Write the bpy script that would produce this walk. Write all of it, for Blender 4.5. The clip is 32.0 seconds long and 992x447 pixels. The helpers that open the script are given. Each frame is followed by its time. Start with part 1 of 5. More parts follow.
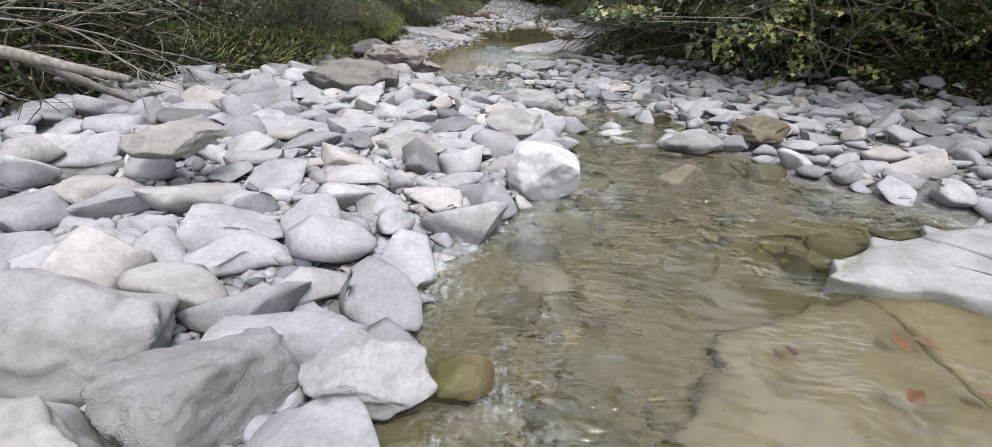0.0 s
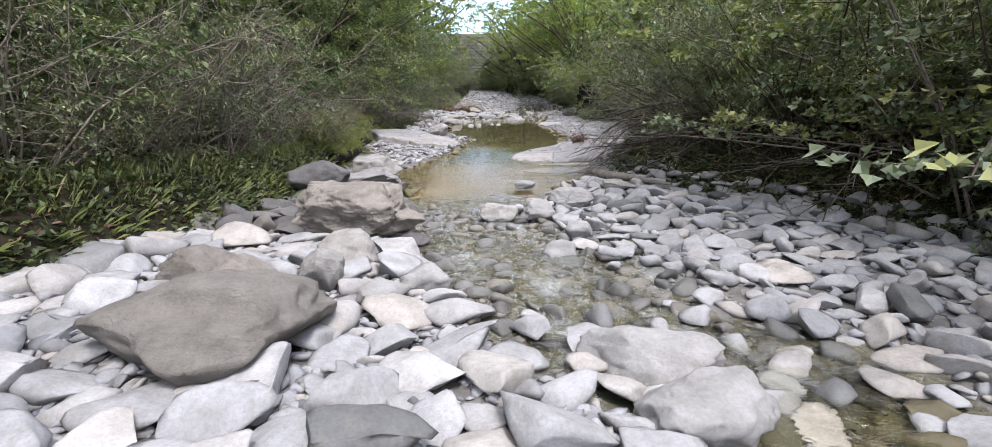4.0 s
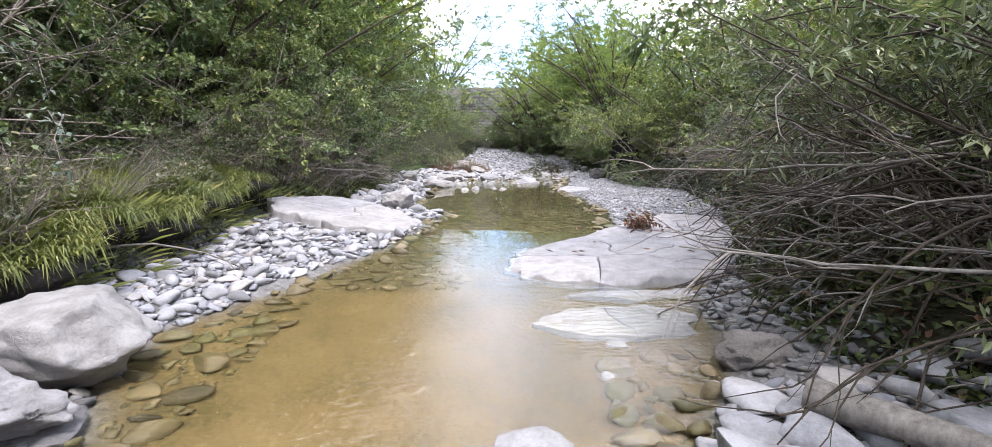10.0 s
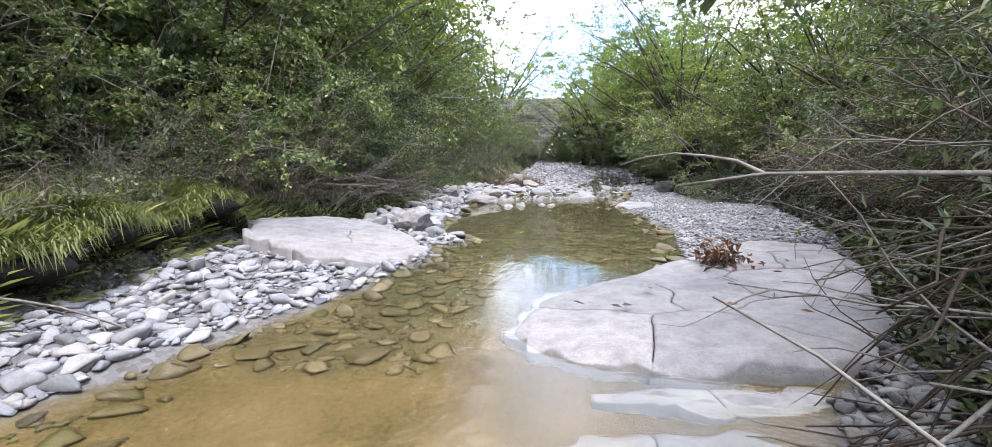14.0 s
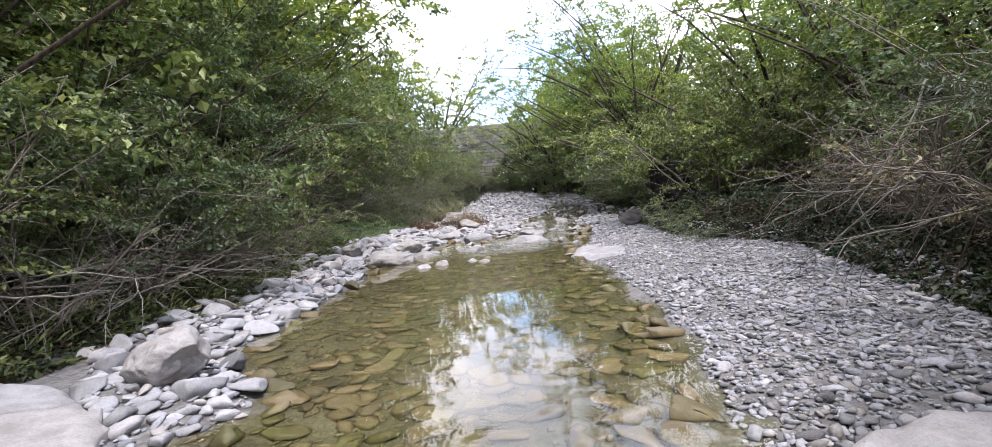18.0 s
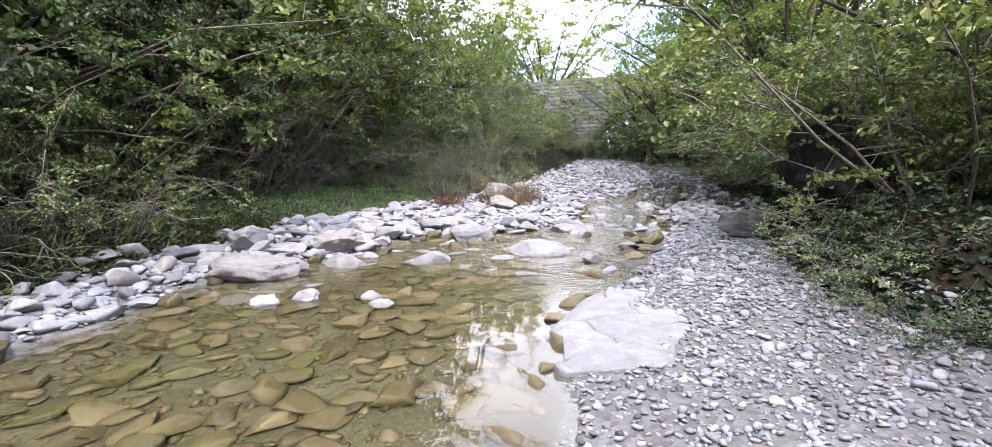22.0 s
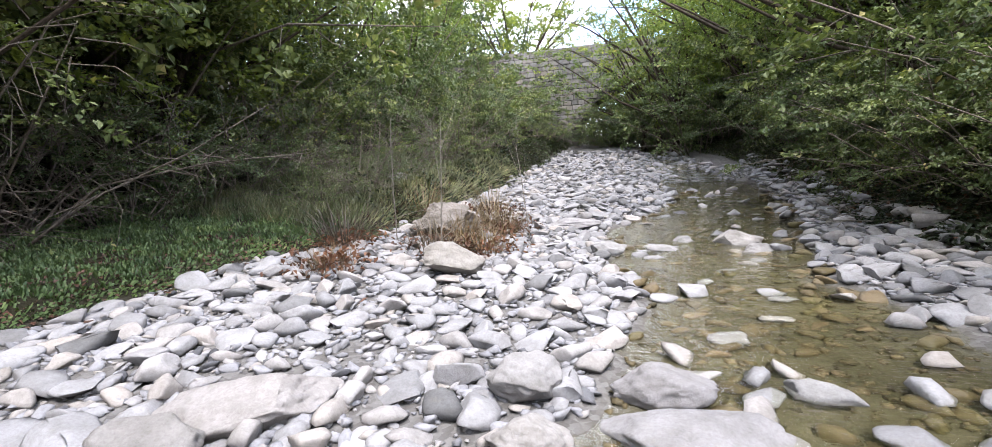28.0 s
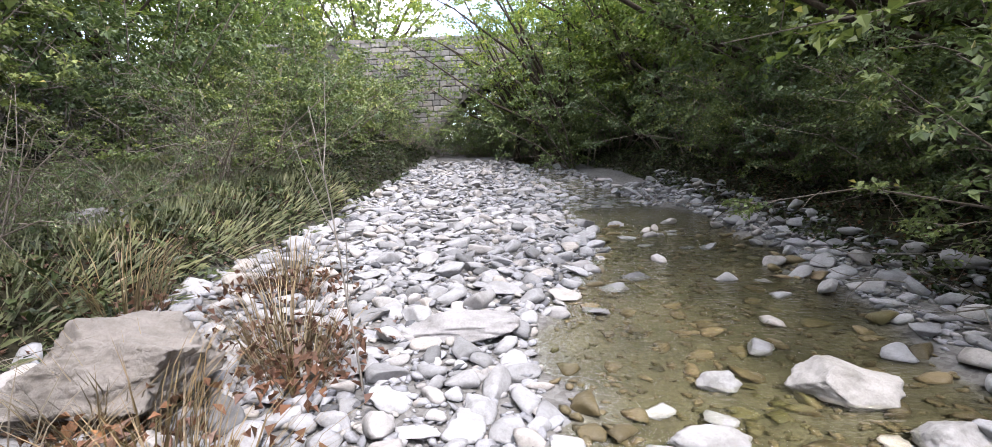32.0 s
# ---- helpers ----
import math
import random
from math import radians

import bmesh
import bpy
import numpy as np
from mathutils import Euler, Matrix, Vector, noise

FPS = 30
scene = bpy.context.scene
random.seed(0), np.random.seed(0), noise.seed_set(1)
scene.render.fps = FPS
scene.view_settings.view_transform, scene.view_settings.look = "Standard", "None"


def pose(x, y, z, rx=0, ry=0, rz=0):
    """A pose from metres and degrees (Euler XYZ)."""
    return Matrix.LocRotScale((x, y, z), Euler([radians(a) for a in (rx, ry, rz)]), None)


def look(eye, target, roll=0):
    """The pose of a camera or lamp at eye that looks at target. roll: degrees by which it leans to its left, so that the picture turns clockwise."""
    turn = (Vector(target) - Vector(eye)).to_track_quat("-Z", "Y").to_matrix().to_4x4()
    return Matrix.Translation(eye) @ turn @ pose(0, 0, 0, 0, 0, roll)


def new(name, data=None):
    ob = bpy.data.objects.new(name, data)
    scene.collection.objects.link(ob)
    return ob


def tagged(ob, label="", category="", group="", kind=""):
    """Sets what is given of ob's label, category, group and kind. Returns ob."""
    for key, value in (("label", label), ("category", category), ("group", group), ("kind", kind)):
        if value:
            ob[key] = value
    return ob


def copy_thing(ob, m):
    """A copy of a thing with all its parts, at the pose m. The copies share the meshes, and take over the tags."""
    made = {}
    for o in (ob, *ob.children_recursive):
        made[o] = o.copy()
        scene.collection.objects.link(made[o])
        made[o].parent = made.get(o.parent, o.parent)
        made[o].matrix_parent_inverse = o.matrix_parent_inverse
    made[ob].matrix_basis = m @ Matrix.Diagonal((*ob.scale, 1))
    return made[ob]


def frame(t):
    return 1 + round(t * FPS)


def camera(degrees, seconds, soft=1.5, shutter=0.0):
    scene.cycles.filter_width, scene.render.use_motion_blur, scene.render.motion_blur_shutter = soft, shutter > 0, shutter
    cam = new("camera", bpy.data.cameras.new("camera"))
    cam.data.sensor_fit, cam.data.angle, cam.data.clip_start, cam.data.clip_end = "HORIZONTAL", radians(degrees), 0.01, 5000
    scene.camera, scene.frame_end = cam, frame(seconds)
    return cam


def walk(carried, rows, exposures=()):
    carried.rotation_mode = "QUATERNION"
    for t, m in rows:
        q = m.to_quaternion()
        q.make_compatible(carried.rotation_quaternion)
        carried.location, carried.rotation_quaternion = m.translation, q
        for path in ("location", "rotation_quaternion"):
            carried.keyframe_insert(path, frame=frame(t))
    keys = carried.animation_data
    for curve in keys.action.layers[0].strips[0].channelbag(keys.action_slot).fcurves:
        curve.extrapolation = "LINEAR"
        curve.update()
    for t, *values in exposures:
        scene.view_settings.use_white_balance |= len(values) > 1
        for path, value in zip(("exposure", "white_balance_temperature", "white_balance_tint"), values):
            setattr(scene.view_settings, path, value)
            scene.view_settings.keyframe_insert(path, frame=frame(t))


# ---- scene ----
cam = camera(88.6, 32.0, soft=0.8)
PATH = [
    (0, (0.758, -4.624, 1.13), (0.691, -2.787, 0.341), 0.6),
    (0.5, (0.6, -4.464, 1.291), (0.545, -2.613, 0.535), -2.1),
    (1, (0.56, -4.097, 1.353), (0.346, -2.243, 0.633), -1.3),
    (1.5, (0.475, -3.726, 1.416), (0.26, -1.881, 0.675), -1.3),
    (2, (0.352, -3.32, 1.441), (0.342, -1.46, 0.705), 0.1),
    (2.5, (0.192, -2.702, 1.405), (0.357, -0.777, 0.887), 2.7),
    (4.5, (0.105, 0.069, 1.348), (0.077, 2.012, 0.877), -0.8),
    (5, (0.105, 0.562, 1.485), (0.088, 2.521, 1.085), 3.3),
    (5.5, (0.011, 1.096, 1.464), (0.06, 3.063, 1.105), 2.4),
    (6, (-0.082, 1.713, 1.411), (0.01, 3.687, 1.1), 1.8),
    (6.5, (-0.142, 2.249, 1.447), (-0.058, 4.223, 1.134), -0.5),
    (7, (-0.222, 2.77, 1.369), (-0.103, 4.757, 1.171), 0.6),
    (7.5, (-0.161, 3.291, 1.358), (0.114, 5.263, 1.164), -1.9),
    (8, (-0.084, 3.689, 1.361), (0.317, 5.622, 1.044), -0.6),
    (8.5, (-0.01, 4.091, 1.276), (0.609, 5.963, 0.938), -0.3),
    (9, (0.224, 4.556, 1.271), (0.542, 6.491, 0.877), 4.1),
    (9.5, (0.385, 5.132, 1.225), (0.574, 7.081, 0.82), 1.2),
    (10, (0.535, 5.645, 1.114), (0.499, 7.628, 0.849), 0.2),
    (10.5, (0.578, 6.111, 0.938), (0.402, 8.089, 0.702), 2.2),
    (11, (0.528, 6.48, 0.875), (0.363, 8.457, 0.622), -2.5),
    (11.5, (0.501, 6.662, 0.701), (0.352, 8.643, 0.473), -3.4),
    (12, (0.552, 6.71, 0.63), (0.404, 8.683, 0.334), -3.7),
    (12.5, (0.666, 6.786, 0.881), (0.492, 8.756, 0.583), -2.0),
    (13, (0.688, 6.894, 1.077), (0.544, 8.877, 0.862), 0.8),
    (13.5, (0.761, 7.044, 1.067), (0.686, 9.02, 0.764), -2.0),
    (14, (0.975, 7.469, 1.049), (0.681, 9.436, 0.841), -0.6),
    (14.5, (0.96, 7.743, 1.123), (0.81, 9.718, 0.849), -1.1),
    (16.5, (1.099, 9.851, 1.106), (0.923, 11.834, 0.911), -6.4),
    (17, (1.252, 10.574, 1.071), (1.085, 12.566, 0.982), -1.5),
    (17.5, (1.323, 11.053, 1.197), (1.165, 13.044, 1.096), -4.1),
    (18, (1.396, 11.407, 1.271), (1.256, 13.399, 1.172), -5.3),
    (18.5, (1.72, 11.778, 1.233), (1.365, 13.744, 1.152), -6.1),
    (19, (2.064, 12.328, 1.255), (1.436, 14.225, 1.193), -2.8),
    (19.5, (2.39, 12.928, 1.308), (1.836, 14.839, 1.104), -0.7),
    (20, (2.528, 13.65, 1.368), (1.954, 15.544, 1.084), -1.8),
    (20.5, (2.52, 14.311, 1.222), (1.947, 16.212, 0.985), -4.1),
    (21, (2.571, 15.211, 1.156), (2.043, 17.121, 0.887), -2.8),
    (21.5, (2.666, 16.089, 1.21), (2.049, 17.987, 1.081), -0.0),
    (22, (2.828, 16.952, 1.299), (2.218, 18.845, 1.082), -1.3),
    (22.5, (2.855, 17.784, 1.374), (2.24, 19.679, 1.198), -1.0),
    (23, (2.862, 18.486, 1.394), (2.249, 20.382, 1.216), -3.0),
    (23.5, (2.872, 19.087, 1.438), (2.267, 20.971, 1.148), -0.6),
    (24, (2.78, 19.642, 1.469), (2.126, 21.51, 1.18), 0.6),
    (24.5, (2.698, 20.247, 1.506), (1.915, 22.066, 1.223), 0.1),
    (25, (2.529, 20.881, 1.434), (1.777, 22.709, 1.13), 1.7),
    (25.5, (2.443, 21.433, 1.385), (1.689, 23.251, 1.028), -2.5),
    (27.5, (1.362, 22.998, 1.365), (0.54, 24.802, 1.103), -1.8),
    (28, (1.071, 23.58, 1.469), (0.566, 25.499, 1.22), -3.7),
    (28.5, (0.842, 23.972, 1.44), (0.676, 25.926, 1.048), 0.2),
    (29, (0.555, 24.448, 1.484), (0.728, 26.431, 1.285), -4.0),
    (29.5, (0.237, 24.906, 1.519), (0.628, 26.854, 1.286), -3.2),
    (30, (0.094, 25.568, 1.524), (0.547, 27.5, 1.278), -2.7),
    (30.5, (-0.021, 26.215, 1.56), (0.28, 28.18, 1.342), -3.8),
    (31, (0.14, 26.928, 1.574), (0.206, 28.912, 1.338), -5.2),
    (31.5, (0.28, 27.461, 1.627), (0.26, 29.443, 1.361), -5.0),
    (32, (0.426, 28.019, 1.611), (0.467, 30.003, 1.357), -2.9),
]
walk(cam, [(t, look(eye, target, roll)) for t, eye, target, roll in PATH], exposures=[(0, 0.7, 6280, 9), (2.5, 0.75, 6250, 9), (4.5, 1.05, 6250, 9), (6, 1.3, 6250, 10), (8, 1.3, 6200, 10), (10, 1.4, 6050, 12), (12, 1.25, 5850, 12), (14.5, 1.3, 6000, 11), (17, 1.05, 6200, 12), (19, 1.32, 6050, 14), (20, 1.4, 5950, 15), (25, 1.48, 6050, 15), (28, 1.4, 6200, 11), (30, 1.4, 6200, 11), (32, 1.6, 6200, 12)])

# ---- world and sun ----
world = bpy.data.worlds.new("sky")
scene.world = world
world.use_nodes = True
wn, wl = world.node_tree.nodes, world.node_tree.links
sky = wn.new("ShaderNodeTexSky")
sky.sky_type, sky.sun_disc = "NISHITA", False
SUN_UP, SUN_TURN = radians(64), radians(152)
sky.sun_elevation, sky.sun_rotation = SUN_UP, SUN_TURN
sky_level = wn.new("ShaderNodeMix")
sky_level.data_type, sky_level.blend_type = "RGBA", "MULTIPLY"
sky_level.inputs["Factor"].default_value = 1.0
sky_level.inputs[7].default_value = (0.15, 0.15, 0.15, 1)
wl.new(sky.outputs[0], sky_level.inputs[6])
sky_way = wn.new("ShaderNodeTexCoord")
clouds = wn.new("ShaderNodeTexNoise")
clouds.inputs["Scale"].default_value, clouds.inputs["Detail"].default_value = 2.2, 6
wl.new(sky_way.outputs["Generated"], clouds.inputs["Vector"])
cloud_mask = wn.new("ShaderNodeMapRange")
cloud_mask.inputs["From Min"].default_value, cloud_mask.inputs["From Max"].default_value = 0.40, 0.56
wl.new(clouds.outputs["Fac"], cloud_mask.inputs["Value"])
cloudy = wn.new("ShaderNodeMix")
cloudy.data_type = "RGBA"
cloudy.inputs[7].default_value = (1.01, 0.985, 1.06, 1)
wl.new(cloud_mask.outputs[0], cloudy.inputs["Factor"])
wl.new(sky_level.outputs[2], cloudy.inputs[6])
wl.new(cloudy.outputs[2], wn["Background"].inputs["Color"])
wn["Background"].inputs["Strength"].default_value = 2.1
sun = new("sun", bpy.data.lights.new("sun", "SUN"))
sun.data.energy, sun.data.angle, sun.data.color = 2.5, radians(12), (1.0, 0.95, 0.90)
sun.matrix_world = look((0, 0, 0), (math.sin(SUN_TURN) * -math.cos(SUN_UP), -math.cos(SUN_TURN) * math.cos(SUN_UP), -math.sin(SUN_UP)))

# ---- materials ----
def shader(name, rough=0.8, spec=0.3):
    m = bpy.data.materials.new(name)
    m.use_nodes = True
    n, l = m.node_tree.nodes, m.node_tree.links
    b = n["Principled BSDF"]
    b.inputs["Roughness"].default_value = rough
    b.inputs["Specular IOR Level"].default_value = spec
    return m, n, l, b


def noise_node(n, l, scale, detail=5, rough=0.55, coord=None, stretch=None):
    t = n.new("ShaderNodeTexNoise")
    t.inputs["Scale"].default_value, t.inputs["Detail"].default_value, t.inputs["Roughness"].default_value = scale, detail, rough
    if coord is None:
        coord = n.new("ShaderNodeNewGeometry").outputs["Position"]
    if stretch:
        k = n.new("ShaderNodeVectorMath")
        k.operation = "MULTIPLY"
        k.inputs[1].default_value = stretch
        l.new(coord, k.inputs[0])
        coord = k.outputs[0]
    l.new(coord, t.inputs["Vector"])
    return t.outputs["Fac"]


def ramp(n, l, fac, stops):
    r = n.new("ShaderNodeValToRGB")
    e = r.color_ramp.elements
    while len(e) < len(stops):
        e.new(0.5)
    for k, (p, c) in enumerate(stops):
        e[k].position, e[k].color = p, (*c, 1)
    l.new(fac, r.inputs[0])
    return r.outputs["Color"]


def mix(n, l, fac, a, b, mode="MIX"):
    k = n.new("ShaderNodeMix")
    k.data_type, k.blend_type = "RGBA", mode
    for socket, v in ((k.inputs["Factor"], fac), (k.inputs[6], a), (k.inputs[7], b)):
        if isinstance(v, (int, float)):
            socket.default_value = v
        elif isinstance(v, tuple):
            socket.default_value = (*v, 1)
        else:
            l.new(v, socket)
    return k.outputs[2]


def span(n, l, v, a, b, c=0.0, d=1.0):
    k = n.new("ShaderNodeMapRange")
    for s, x in zip(("From Min", "From Max", "To Min", "To Max"), (a, b, c, d)):
        k.inputs[s].default_value = x
    l.new(v, k.inputs["Value"])
    return k.outputs[0]


def bump(n, l, b, height, strength, distance):
    k = n.new("ShaderNodeBump")
    k.inputs["Strength"].default_value, k.inputs["Distance"].default_value = strength, distance
    l.new(height, k.inputs["Height"])
    l.new(k.outputs[0], b.inputs["Normal"])
    return k


def stone_material(name, light, dark, warm, rough=0.85, by_island=False, spec=0.25, craggy=0.55, deep=0.02, algae=None):
    """Worn creek limestone: a tone for each stone, blotches, dirt, fine grain, pits and hairline cracks."""
    m, n, l, b = shader(name, rough, spec)
    if by_island:
        rnd = n.new("ShaderNodeNewGeometry").outputs["Random Per Island"]
    else:
        rnd = n.new("ShaderNodeObjectInfo").outputs["Random"]
    base = ramp(n, l, rnd, [(0.0, dark), (0.12, tuple(0.5 * (p + q) for p, q in zip(light, dark))), (0.4, light), (0.65, tuple(0.85 * v for v in light)), (0.85, warm), (1.0, tuple(1.12 * v for v in light))])
    if algae:
        base = mix(n, l, span(n, l, noise_node(n, l, 1.1, 4), 0.5, 0.62, 0.0, 0.7), base, algae)
    blotch = noise_node(n, l, 6, 7, 0.68)
    grain = noise_node(n, l, 60, 6, 0.75)
    dirt = noise_node(n, l, 17, 8, 0.7)
    c = mix(n, l, span(n, l, blotch, 0.4, 0.68), base, mix(n, l, 1.0, base, (0.66, 0.65, 0.63), "MULTIPLY"))
    c = mix(n, l, 1.0, c, ramp(n, l, grain, [(0.3, (0.82, 0.81, 0.8)), (0.58, (1.05, 1.05, 1.05))]), "MULTIPLY")
    c = mix(n, l, span(n, l, dirt, 0.56, 0.72, 0, 0.36), c, (0.17, 0.15, 0.125))
    cell = n.new("ShaderNodeTexVoronoi")
    cell.feature = "DISTANCE_TO_EDGE"
    cell.inputs["Scale"].default_value = 2.6
    wander = n.new("ShaderNodeVectorMath")
    wander.operation = "ADD"
    l.new(n.new("ShaderNodeNewGeometry").outputs["Position"], wander.inputs[0])
    twist = n.new("ShaderNodeTexNoise")
    twist.inputs["Scale"].default_value, twist.inputs["Detail"].default_value = 5, 4
    l.new(n.new("ShaderNodeNewGeometry").outputs["Position"], twist.inputs["Vector"])
    l.new(twist.outputs["Color"], wander.inputs[1])
    l.new(wander.outputs[0], cell.inputs["Vector"])
    crack = span(n, l, cell.outputs["Distance"], 0.0, 0.018)
    c = mix(n, l, span(n, l, crack, 0, 1, 0.1, 0), c, (0.12, 0.11, 0.10))
    l.new(c, b.inputs["Base Color"])
    hgt = mix(n, l, 0.4, mix(n, l, 0.5, blotch, dirt), grain)
    hgt = mix(n, l, 0.1, hgt, crack)
    bump(n, l, b, hgt, craggy, deep)
    return m


M_STONE = stone_material("pale_limestone", (0.30, 0.293, 0.297), (0.11, 0.108, 0.108), (0.32, 0.29, 0.265))
M_PEBBLE = stone_material("mixed_pebbles", (0.27, 0.267, 0.28), (0.07, 0.07, 0.075), (0.30, 0.275, 0.25), by_island=True)
M_BOULDER = stone_material("weathered_boulder", (0.27, 0.255, 0.24), (0.22, 0.21, 0.205), (0.27, 0.25, 0.225), craggy=0.9, deep=0.035)
M_WHITE = stone_material("bleached_stone", (0.255, 0.245, 0.24), (0.23, 0.225, 0.22), (0.27, 0.253, 0.238))
M_CHALK = stone_material("chalk_white_stone", (0.42, 0.415, 0.405), (0.40, 0.395, 0.385), (0.43, 0.42, 0.40), rough=0.6)
M_SLAB = stone_material("flat_bedrock", (0.26, 0.247, 0.245), (0.22, 0.212, 0.21), (0.26, 0.24, 0.225), craggy=0.8)
M_BROWNROCK = stone_material("rough_brown_limestone", (0.23, 0.205, 0.182), (0.19, 0.172, 0.153), (0.245, 0.215, 0.187), craggy=1.0, deep=0.05)
# Darker stone for under the bushes: the shade there is put into its colour.
M_SHADY = stone_material("shade_dark_rock", (0.13, 0.122, 0.12), (0.085, 0.08, 0.08), (0.14, 0.125, 0.11), craggy=0.8, deep=0.03)
# Wet riffle pebbles, and bank pebbles with the overhang's shade in their colour.
M_DARK = stone_material("damp_shade_dark_stone", (0.17, 0.165, 0.16), (0.10, 0.10, 0.10), (0.18, 0.16, 0.13), rough=0.5, by_island=True)
M_BED = stone_material("algae_covered_stone", (0.115, 0.089, 0.042), (0.045, 0.036, 0.018), (0.165, 0.122, 0.068), rough=0.5, algae=(0.075, 0.072, 0.02))
M_BEDSMALL = stone_material("algae_covered_pebbles", (0.11, 0.086, 0.042), (0.042, 0.035, 0.017), (0.155, 0.118, 0.066), rough=0.5, by_island=True, algae=(0.072, 0.068, 0.02))
M_WET = stone_material("wet_grey_stone", (0.13, 0.124, 0.115), (0.05, 0.048, 0.044), (0.15, 0.13, 0.105), rough=0.4)
M_OLIVE = stone_material("dark_olive_stone", (0.062, 0.055, 0.027), (0.026, 0.024, 0.013), (0.09, 0.075, 0.042), rough=0.5)
M_SILT = stone_material("silt_covered_rock", (0.13, 0.11, 0.07), (0.11, 0.09, 0.055), (0.14, 0.115, 0.07), rough=0.6)
# Dark earth, brought near black by shade of the hollows in its colour.
M_SOIL = stone_material("shade_dark_root_soil", (0.018, 0.015, 0.012), (0.012, 0.010, 0.008), (0.022, 0.018, 0.014), rough=0.95, craggy=1.0, deep=0.06)
# Mortar of the bridge body, with shade put into its dark colour.
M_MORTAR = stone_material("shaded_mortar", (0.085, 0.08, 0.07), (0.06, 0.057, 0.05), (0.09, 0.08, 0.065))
M_MASONRY = stone_material("bridge_masonry", (0.22, 0.21, 0.195), (0.12, 0.117, 0.11), (0.24, 0.215, 0.185))


def ground_material():
    m, n, l, b = shader("creek_ground", 0.95, 0.15)
    grassy = n.new("ShaderNodeAttribute")
    grassy.attribute_name = "grassy"
    deep = n.new("ShaderNodeAttribute")
    deep.attribute_name = "sunken"
    big, fine = noise_node(n, l, 1.7, 5), noise_node(n, l, 34, 6, 0.7)
    vor = n.new("ShaderNodeTexVoronoi")
    vor.inputs["Scale"].default_value = 26
    l.new(n.new("ShaderNodeNewGeometry").outputs["Position"], vor.inputs["Vector"])
    grit = mix(n, l, fine, ramp(n, l, vor.outputs["Color"], [(0.2, (0.07, 0.067, 0.064)), (0.8, (0.19, 0.185, 0.18))]), (0.11, 0.10, 0.09))
    bed = ramp(n, l, mix(n, l, 0.5, big, fine), [(0.3, (0.042, 0.034, 0.012)), (0.5, (0.11, 0.078, 0.032)), (0.7, (0.16, 0.113, 0.053))])
    # Bank soil, its colour lowered to hold the shade under the bushes.
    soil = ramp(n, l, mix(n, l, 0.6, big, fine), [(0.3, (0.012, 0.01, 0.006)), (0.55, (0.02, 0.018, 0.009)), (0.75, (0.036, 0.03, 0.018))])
    sandy_bed = n.new("ShaderNodeAttribute")
    sandy_bed.attribute_name = "sandy"
    stony = ramp(n, l, mix(n, l, 0.5, big, fine), [(0.3, (0.03, 0.028, 0.016)), (0.5, (0.07, 0.062, 0.034)), (0.7, (0.11, 0.098, 0.06))])
    c = mix(n, l, deep.outputs["Fac"], grit, mix(n, l, sandy_bed.outputs["Fac"], stony, bed))
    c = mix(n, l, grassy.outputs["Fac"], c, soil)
    l.new(c, b.inputs["Base Color"])
    bump(n, l, b, mix(n, l, 0.5, fine, vor.outputs["Distance"]), 0.7, 0.03)
    return m


def water_material():
    m, n, l, b = shader("creek_water", 0.005, 0.5)
    b.inputs["Base Color"].default_value = (0.92, 0.93, 0.82, 1)
    b.inputs["Transmission Weight"].default_value = 1.0
    b.inputs["IOR"].default_value = 1.34
    riffle = n.new("ShaderNodeAttribute")
    riffle.attribute_name = "riffle"
    long_waves = noise_node(n, l, 5.0, 2, 0.5, stretch=(0.6, 1.3, 1.0))
    chop = noise_node(n, l, 19.0, 2, 0.5, stretch=(0.6, 1.2, 1.0))
    h = mix(n, l, 0.55, long_waves, chop)
    k = bump(n, l, b, h, 0.1, 0.18)
    l.new(span(n, l, riffle.outputs["Fac"], 0, 1, 0.0, 0.9), k.inputs["Strength"])
    # White streaks painted on the riffle in place of broken sky reflections.
    broken = noise_node(n, l, 48.0, 6, 0.75, stretch=(1.0, 0.5, 1.0))
    streak = noise_node(n, l, 2.6, 2, 0.5, stretch=(1.0, 0.4, 1.0))
    glint_mask = n.new("ShaderNodeMath")
    glint_mask.operation = "MULTIPLY"
    l.new(span(n, l, mix(n, l, 0.5, broken, streak), 0.52, 0.6, 0.0, 0.24), glint_mask.inputs[0])
    l.new(span(n, l, riffle.outputs["Fac"], 0.55, 1.0, 0.0, 1.0), glint_mask.inputs[1])
    painted_glint = n.new("ShaderNodeBsdfDiffuse")
    painted_glint.inputs["Color"].default_value = (0.62, 0.64, 0.66, 1)
    s = n.new("ShaderNodeMixShader")
    l.new(glint_mask.outputs[0], s.inputs[0])
    l.new(b.outputs[0], s.inputs[1])
    l.new(painted_glint.outputs[0], s.inputs[2])
    l.new(s.outputs[0], n["Material Output"].inputs["Surface"])
    return m


